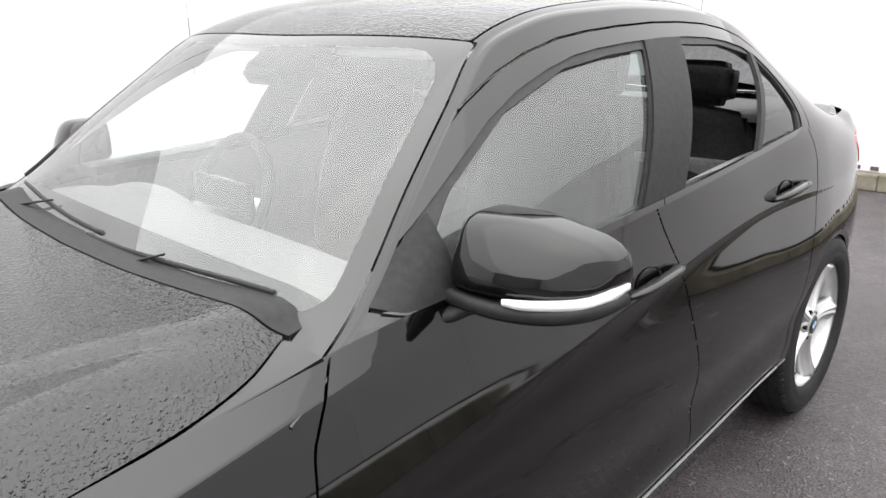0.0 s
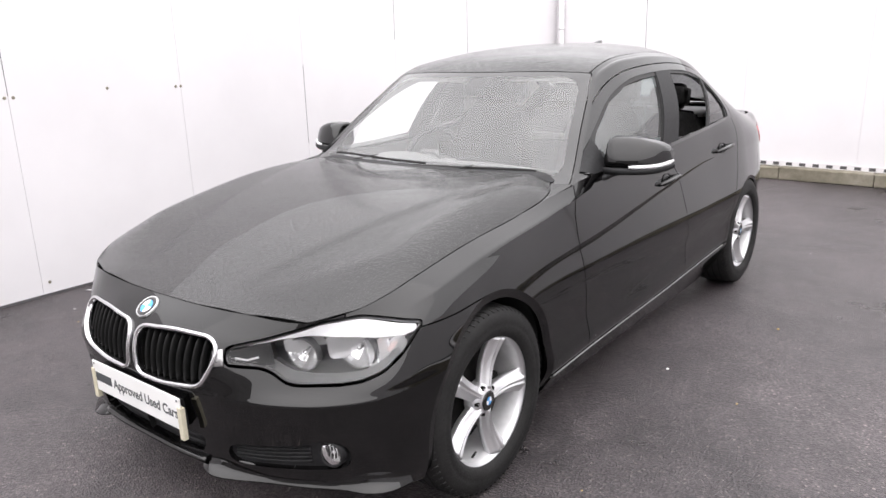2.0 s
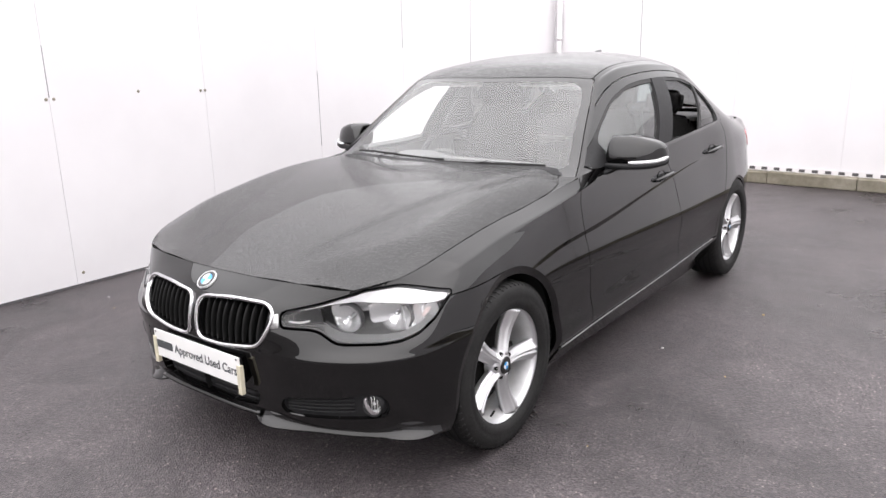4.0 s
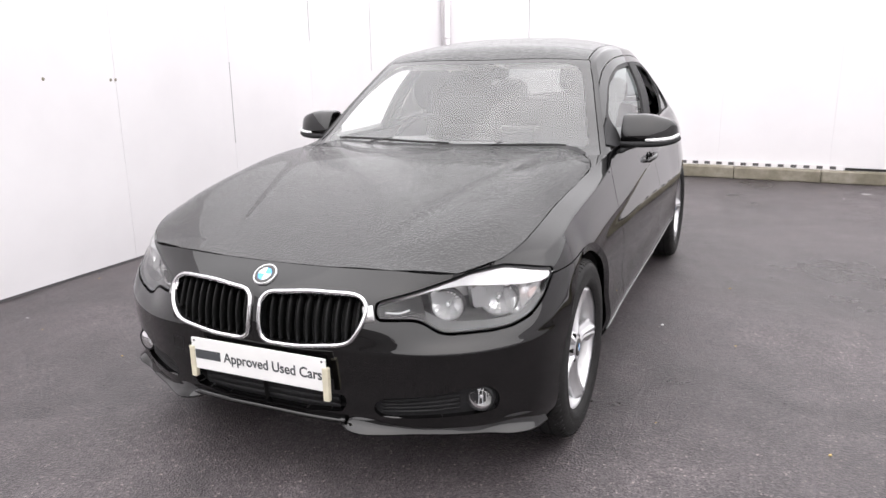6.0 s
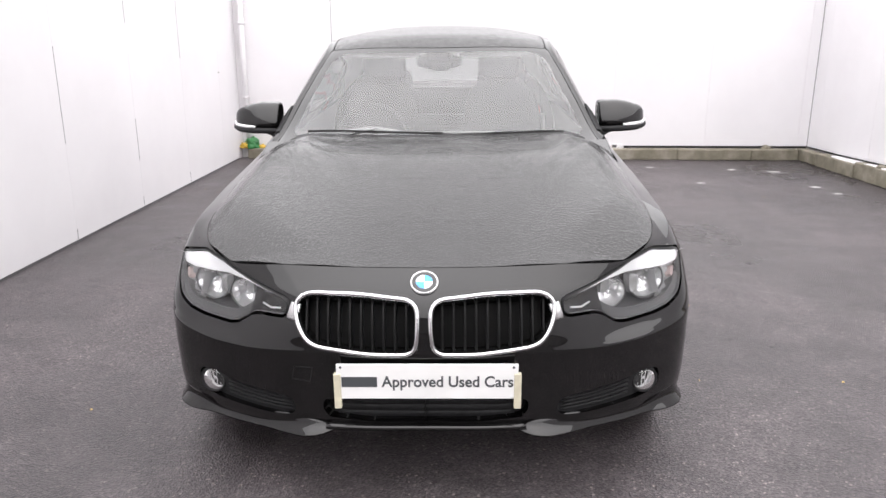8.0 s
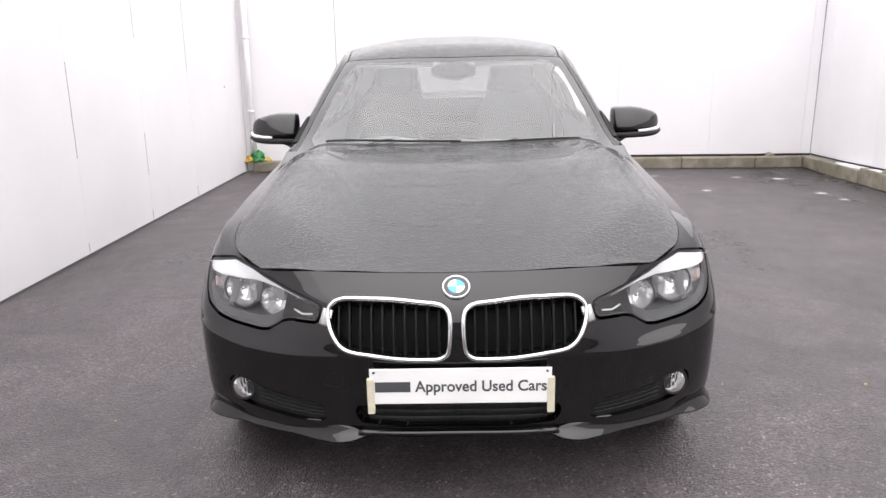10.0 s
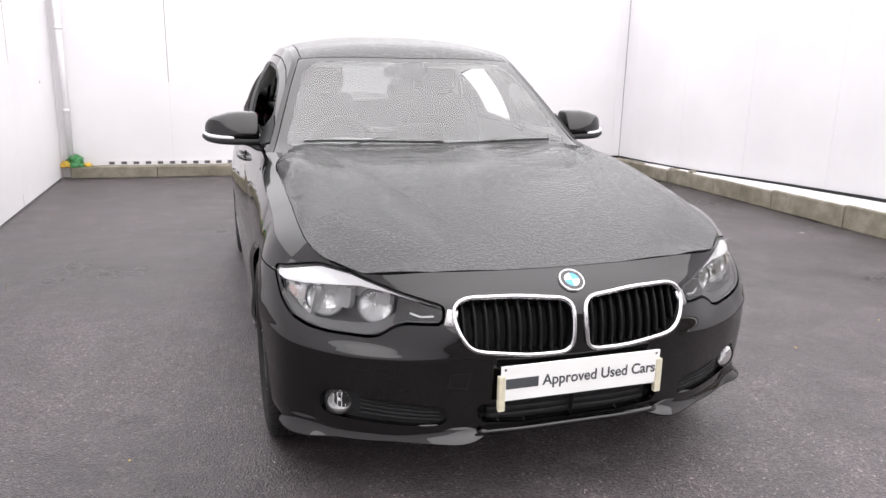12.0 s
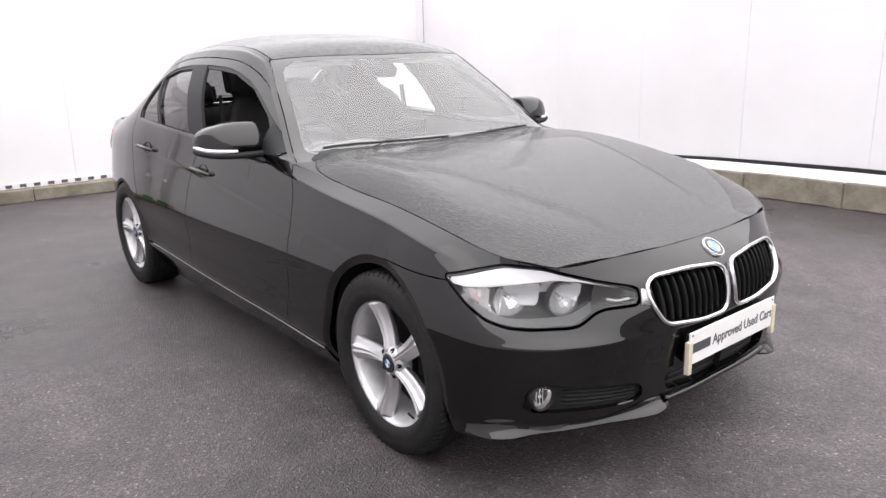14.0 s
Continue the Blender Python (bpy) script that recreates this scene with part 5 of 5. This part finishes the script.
# ---------------------------------------------------------------- cabin
def cushion(name, size, at, parent, mat=CLOTH, soft=.045, tilt=0.0, shape=None):
    bm = bmesh.new()
    bmesh.ops.create_cube(bm, size=1)
    bmesh.ops.subdivide_edges(bm, edges=bm.edges[:], cuts=5, use_grid_fill=True)
    for v in bm.verts:
        u = v.co * 2
        v.co = Vector((u.x / 2 * size[0] * (1 - .10 * u.z ** 4), u.y / 2 * size[1] * (1 - .22 * max(abs(u.x), abs(u.z)) ** 4), u.z / 2 * size[2] * (1 - .10 * u.x ** 4)))
        if shape:
            v.co = shape(u, v.co)
    bmesh.ops.bevel(bm, geom=[e for e in bm.edges if e.calc_face_angle(0) > .6], offset=soft * .5, segments=2, affect="EDGES")
    bmesh.ops.rotate(bm, verts=bm.verts[:], matrix=Matrix.Rotation(radians(tilt), 3, "X"))
    bmesh.ops.translate(bm, verts=bm.verts[:], vec=at)
    return from_bm(name, bm, mat, parent, "", True)


block("cabin_floor", (-.70, .62, .26), (.70, 3.0, .31), CABIN, car)
tub = block("seat_well", (-.73, 2.62, .30), (.73, 2.72, .92), CABIN, car, "", .02)
for sx in (1, -1):
    cx = sx * .365
    seat = cushion("front_seat", (.50, .52, .16), (cx, 1.56, .50), car)
    seat["label"] = "black upholstered front seat"

    def bolster(u, co):
        return Vector((co.x * (1 - .16 * max(u.z, 0)), co.y - (.045 * max(abs(u.x) - .55, 0) / .45 if u.y < 0 else 0), co.z))
    cushion("backrest", (.50, .16, .64), (cx, 1.86, .86), seat, tilt=-16, shape=bolster)
    cushion("headrest", (.27, .11, .20), (cx, 2.01, 1.275), seat, tilt=-10)
    for px in (-.06, .06):
        part("headrest_post", sweep(np.array([[cx + px, 1.965, 1.12], [cx + px, 2.0, 1.22]]), ring(.007, 8), (1, 0, 0)), CHROME, seat)
    cushion("seat_base", (.44, .46, .16), (cx, 1.58, .37), seat, CABIN)
bench = cushion("rear_bench", (1.26, .50, .20), (0, 2.38, .50), car)
bench["label"] = "black upholstered rear bench"
cushion("backrest", (1.26, .16, .58), (0, 2.68, .82), bench, tilt=-22)
for hx in (-.37, .37):
    cushion("headrest", (.25, .10, .16), (hx, 2.80, 1.165), bench, tilt=-12)
block("parcel_shelf", (-.60, 2.76, 1.04), (.60, 3.25, 1.065), CABIN, car, "", .008)
# dashboard: a rounded profile run across the car
prof = curve_of([(.70, .93), (.80, .975), (.92, .985), (1.02, .965), (1.08, .91), (1.10, .80), (1.06, .66), (1.02, .50)])(np.linspace(0, 1, 26))
rows = []
for x in np.linspace(-.72, .72, 40):
    hood_up = .035 * np.exp(-((x + .365) / .17) ** 4) * np.exp(-((prof[:, 0] - 1.03) / .07) ** 2)
    rows.append(np.stack([np.full(26, x), prof[:, 0], prof[:, 1] - .03 * (abs(x) / .72) ** 3 + hood_up], -1))
dash = shell(sheet(np.array(rows)), "dashboard", CABIN, car, "grey soft-touch dashboard")
block("screen_display", (-.13, 1.015, .985), (.13, 1.03, 1.065), GLOSSBLACK, dash, "", .006)
block("centre_console", (-.13, 1.05, .31), (.13, 2.1, .56), CABIN, car, "", .03)
for vx in (-.62, .62, -.07, .07):
    block("air_vent", (vx - .055, 1.078, .845), (vx + .055, 1.098, .905), GLOSSBLACK, dash, "", .006)
# steering wheel on the right-hand side of the car
c0, tilt = np.array([-.365, 1.245, .915]), radians(24)
ax_u, ax_v = np.array([1.0, 0, 0]), np.array([0, math.sin(tilt), math.cos(tilt)])
ang = np.linspace(0, 2 * np.pi, 48, endpoint=False)
rim_path = np.array([c0 + .185 * (np.cos(t) * ax_u + np.sin(t) * ax_v) for t in ang])
wheel_n = np.cross(ax_u, ax_v)
steer = part("steering_wheel", sweep(rim_path, ring(.0165, 12), wheel_n, True), CLOTH, car, "black leather steering wheel")
cushion("wheel_boss", (.17, .06, .13), tuple(c0), steer, CABIN, tilt=24)
for t in (0.0, np.pi, -np.pi / 2):
    d = np.cos(t) * ax_u + np.sin(t) * ax_v
    part("wheel_spoke", sweep(np.array([c0 + d * .05, c0 + d * .175]), ring(.022, 10, .45), wheel_n), SATIN, steer)
part("steering_column", sweep(np.array([c0 + np.array([0, -.02, 0]), c0 + np.array([0, -.22, -.10])]), ring(.045, 14), (1, 0, 0)), CABIN, steer)
# inner mirror with its sensor pod, sun visors
pz = float(mid_z(np.array(1.20)))
pod = cushion("rear_view_mirror", (.24, .03, .07), (0, 1.33, pz - .055), car, GLOSSBLACK, .02)
pod["label"] = "black rear-view mirror with a sensor pod"
cushion("sensor_pod", (.15, .22, .05), (0, 1.235, pz - .028), pod, PLASTIC, .02, 32)
for vx in (-.31, .31):
    cushion("sun_visor", (.40, .17, .022), (vx, 1.36, 1.352), car, LINER, .01, 3)
# headlining and inner faces of roof and doors
lining = cut(cut(upper_top, lambda v: 2.72 - v[:, 1]), lambda v: v[:, 1] - 1.28)
V, F = both(lining)
part("headlining", (V - np.array([0, 0, .028]), [tuple(reversed(f)) for f in F]), LINER, car, "pale grey headlining")
for name, flip, sx in SIDES:
    inside = lambda m, d: (moved(m, d)[0], [tuple(reversed(f)) for f in m[1]])
    part("inner_trim", flip(inside(cut(flank, lambda v: np.minimum.reduce([v[:, 1] - .80, 2.60 - v[:, 1], v[:, 2] - .30])), -.07)), CABIN, car, "dark inner door trim")
    part("inner_pillar", flip(inside(join(door_frame_front, door_frame_rear, cut(body_frame, lambda v: 2.8 - v[:, 1])), -.03)), LINER, car, "pale pillar trim")
    part("seat_belt", flip(sweep(np.array([[.60, 1.86, 1.20], [.615, 1.83, .9], [.60, 1.75, .5]]), [(-.024, -.001), (.024, -.001), (.024, .001), (-.024, .001)], np.array([1.0, 0, 0]))), CLOTH, car)
block("firewall", (-.70, .66, .30), (.70, .70, .90), VOID, car)

# ---------------------------------------------------------------- the yard's small things
GREEN = vary(material("green_plastic_film", (0.02, 0.16, 0.04), 0.35), (0.02, 0.16, 0.04), 18, 0.35)
YELLOW = vary(material("yellow_cloth", (0.55, 0.36, 0.05), 0.8), (0.55, 0.36, 0.05), 25, 0.25)
PIPE = vary(material("white_pipe", (0.78, 0.77, 0.78), 0.4), (0.78, 0.77, 0.78), 4, 0.04)


def crumple(name, size, at, mat, label, category, seed):
    bm = bmesh.new()
    bmesh.ops.create_icosphere(bm, subdivisions=4, radius=1)
    for v in bm.verts:
        d = noise.noise(v.co * 1.6 + Vector((seed, 0, 0))) * .45 + noise.noise(v.co * 4 + Vector((0, seed, 0))) * .22
        v.co = v.co * (1 + d)
        v.co.z = max(v.co.z, -.55)
    low = min(v.co.z for v in bm.verts)
    for v in bm.verts:
        v.co = Vector((v.co.x * size[0] + at[0], v.co.y * size[1] + at[1], (v.co.z - low) * size[2] + at[2]))
    return tagged(from_bm(name, bm, mat, None, "", True), label, category)


crumple("plastic_bag", (.10, .07, .085), (-2.555, 6.635, .130), GREEN, "crumpled green plastic bag lying on the kerb", "bag", 3.0)
crumple("cleaning_cloth", (.075, .05, .045), (-2.635, 6.625, .130), YELLOW, "crumpled yellow cloth lying on the kerb", "cloth", 8.0)
crumple("cleaning_cloth", (.05, .04, .03), (-2.43, 6.64, .130), YELLOW, "small dirty yellow cloth lying on the kerb", "cloth", 11.0)
pipe = shell(sweep(np.array([[-2.600, 6.66, .12], [-2.600, 6.66, 2.40]]), ring(.034, 20), (0, 1, 0)), "downpipe", PIPE, None)
tagged(pipe, "white plastic downpipe in the wall's corner", "pipe")
for z in (.75, 1.65):
    m_ = sweep(np.array([[-2.600, 6.66, z], [-2.600, 6.66, z + .04]]), ring(.040, 20), (0, 1, 0))
    shell(m_, "pipe_clip", PIPE, pipe)


def chip(x, y, size, mat, label):
    bm = bmesh.new()
    bmesh.ops.create_icosphere(bm, subdivisions=2, radius=size)
    for v in bm.verts:
        v.co *= 1 + .4 * noise.noise(v.co * 60 + Vector((x, y, 0)))
        v.co.z = max(v.co.z * .7, -size * .3) + size * .3
    ob = from_bm("stone_chip", bm, mat)
    ob.matrix_world = pose(x, y, 0)
    return tagged(ob, label, "stone", "loose chips on the asphalt")


crumple("mortar_lump", (.055, .03, .035), (4.01, 6.645, .128), CONCRETE, "grey lump of mortar lying on the kerb", "mortar", 4.0)
crumple("mortar_lump", (.045, .05, .030), (4.47, 4.85, .168), CONCRETE, "grey lump of mortar lying on the kerb", "mortar", 6.0)


def splash(x, y, size, seed):
    """A thin pale spot with an uneven edge."""
    bm = bmesh.new()
    rim = []
    for k in range(22):
        a = 2 * math.pi * k / 22
        r = size * (1 + .5 * noise.noise(Vector((math.cos(a) * 1.7, math.sin(a) * 1.7, seed))))
        rim.append(bm.verts.new((x + r * math.cos(a), y + .55 * r * math.sin(a), .0012)))
    mid = bm.verts.new((x, y, .0030))
    for p, q in zip(rim, rim[1:] + rim[:1]):
        bm.faces.new((mid, p, q))
    low = [bm.verts.new((v.co.x, v.co.y, -.002)) for v in rim]
    for k in range(22):
        bm.faces.new((rim[k], low[k], low[(k + 1) % 22], rim[(k + 1) % 22]))
    return tagged(from_bm("pale_spot", bm, PALE_SPOT), "small pale spot on the damp asphalt", "splash", "splashes on the asphalt")


PALE_SPOT = vary(material("pale_spot", (0.45, 0.44, 0.43), 0.8), (0.45, 0.44, 0.43), 40, 0.3)
for k, (sx_, sy_, sz_) in enumerate(((2.67, 4.96, .055), (3.31, 5.84, .055), (3.74, 5.70, .07), (3.77, 4.75, .06), (3.82, 4.40, .045), (2.38, 5.98, .05), (3.90, 2.44, .03), (-2.30, .05, .012))):
    splash(sx_, sy_, sz_, float(k))

CHALK = material("chalky_chip", (0.8, 0.8, 0.78), 0.6)
BUFF = material("buff_chip", (0.45, 0.33, 0.14), 0.7)
chip(1.01, 1.29, .0075, CHALK, "small white stone chip on the damp asphalt")
chip(1.30, 2.10, .007, BUFF, "small buff stone chip on the damp asphalt")
rnd = random.Random(5)
for i in range(26):
    chip(rnd.uniform(1.1, 4.2), rnd.uniform(-1.5, 6.2), rnd.uniform(.003, .007), CHALK if rnd.random() < .35 else BUFF, "small stone chip on the damp asphalt")
for i in range(14):
    chip(rnd.uniform(-2.7, -1.1), rnd.uniform(-1.0, 5.5), rnd.uniform(.003, .006), CHALK if rnd.random() < .3 else BUFF, "small stone chip on the damp asphalt")
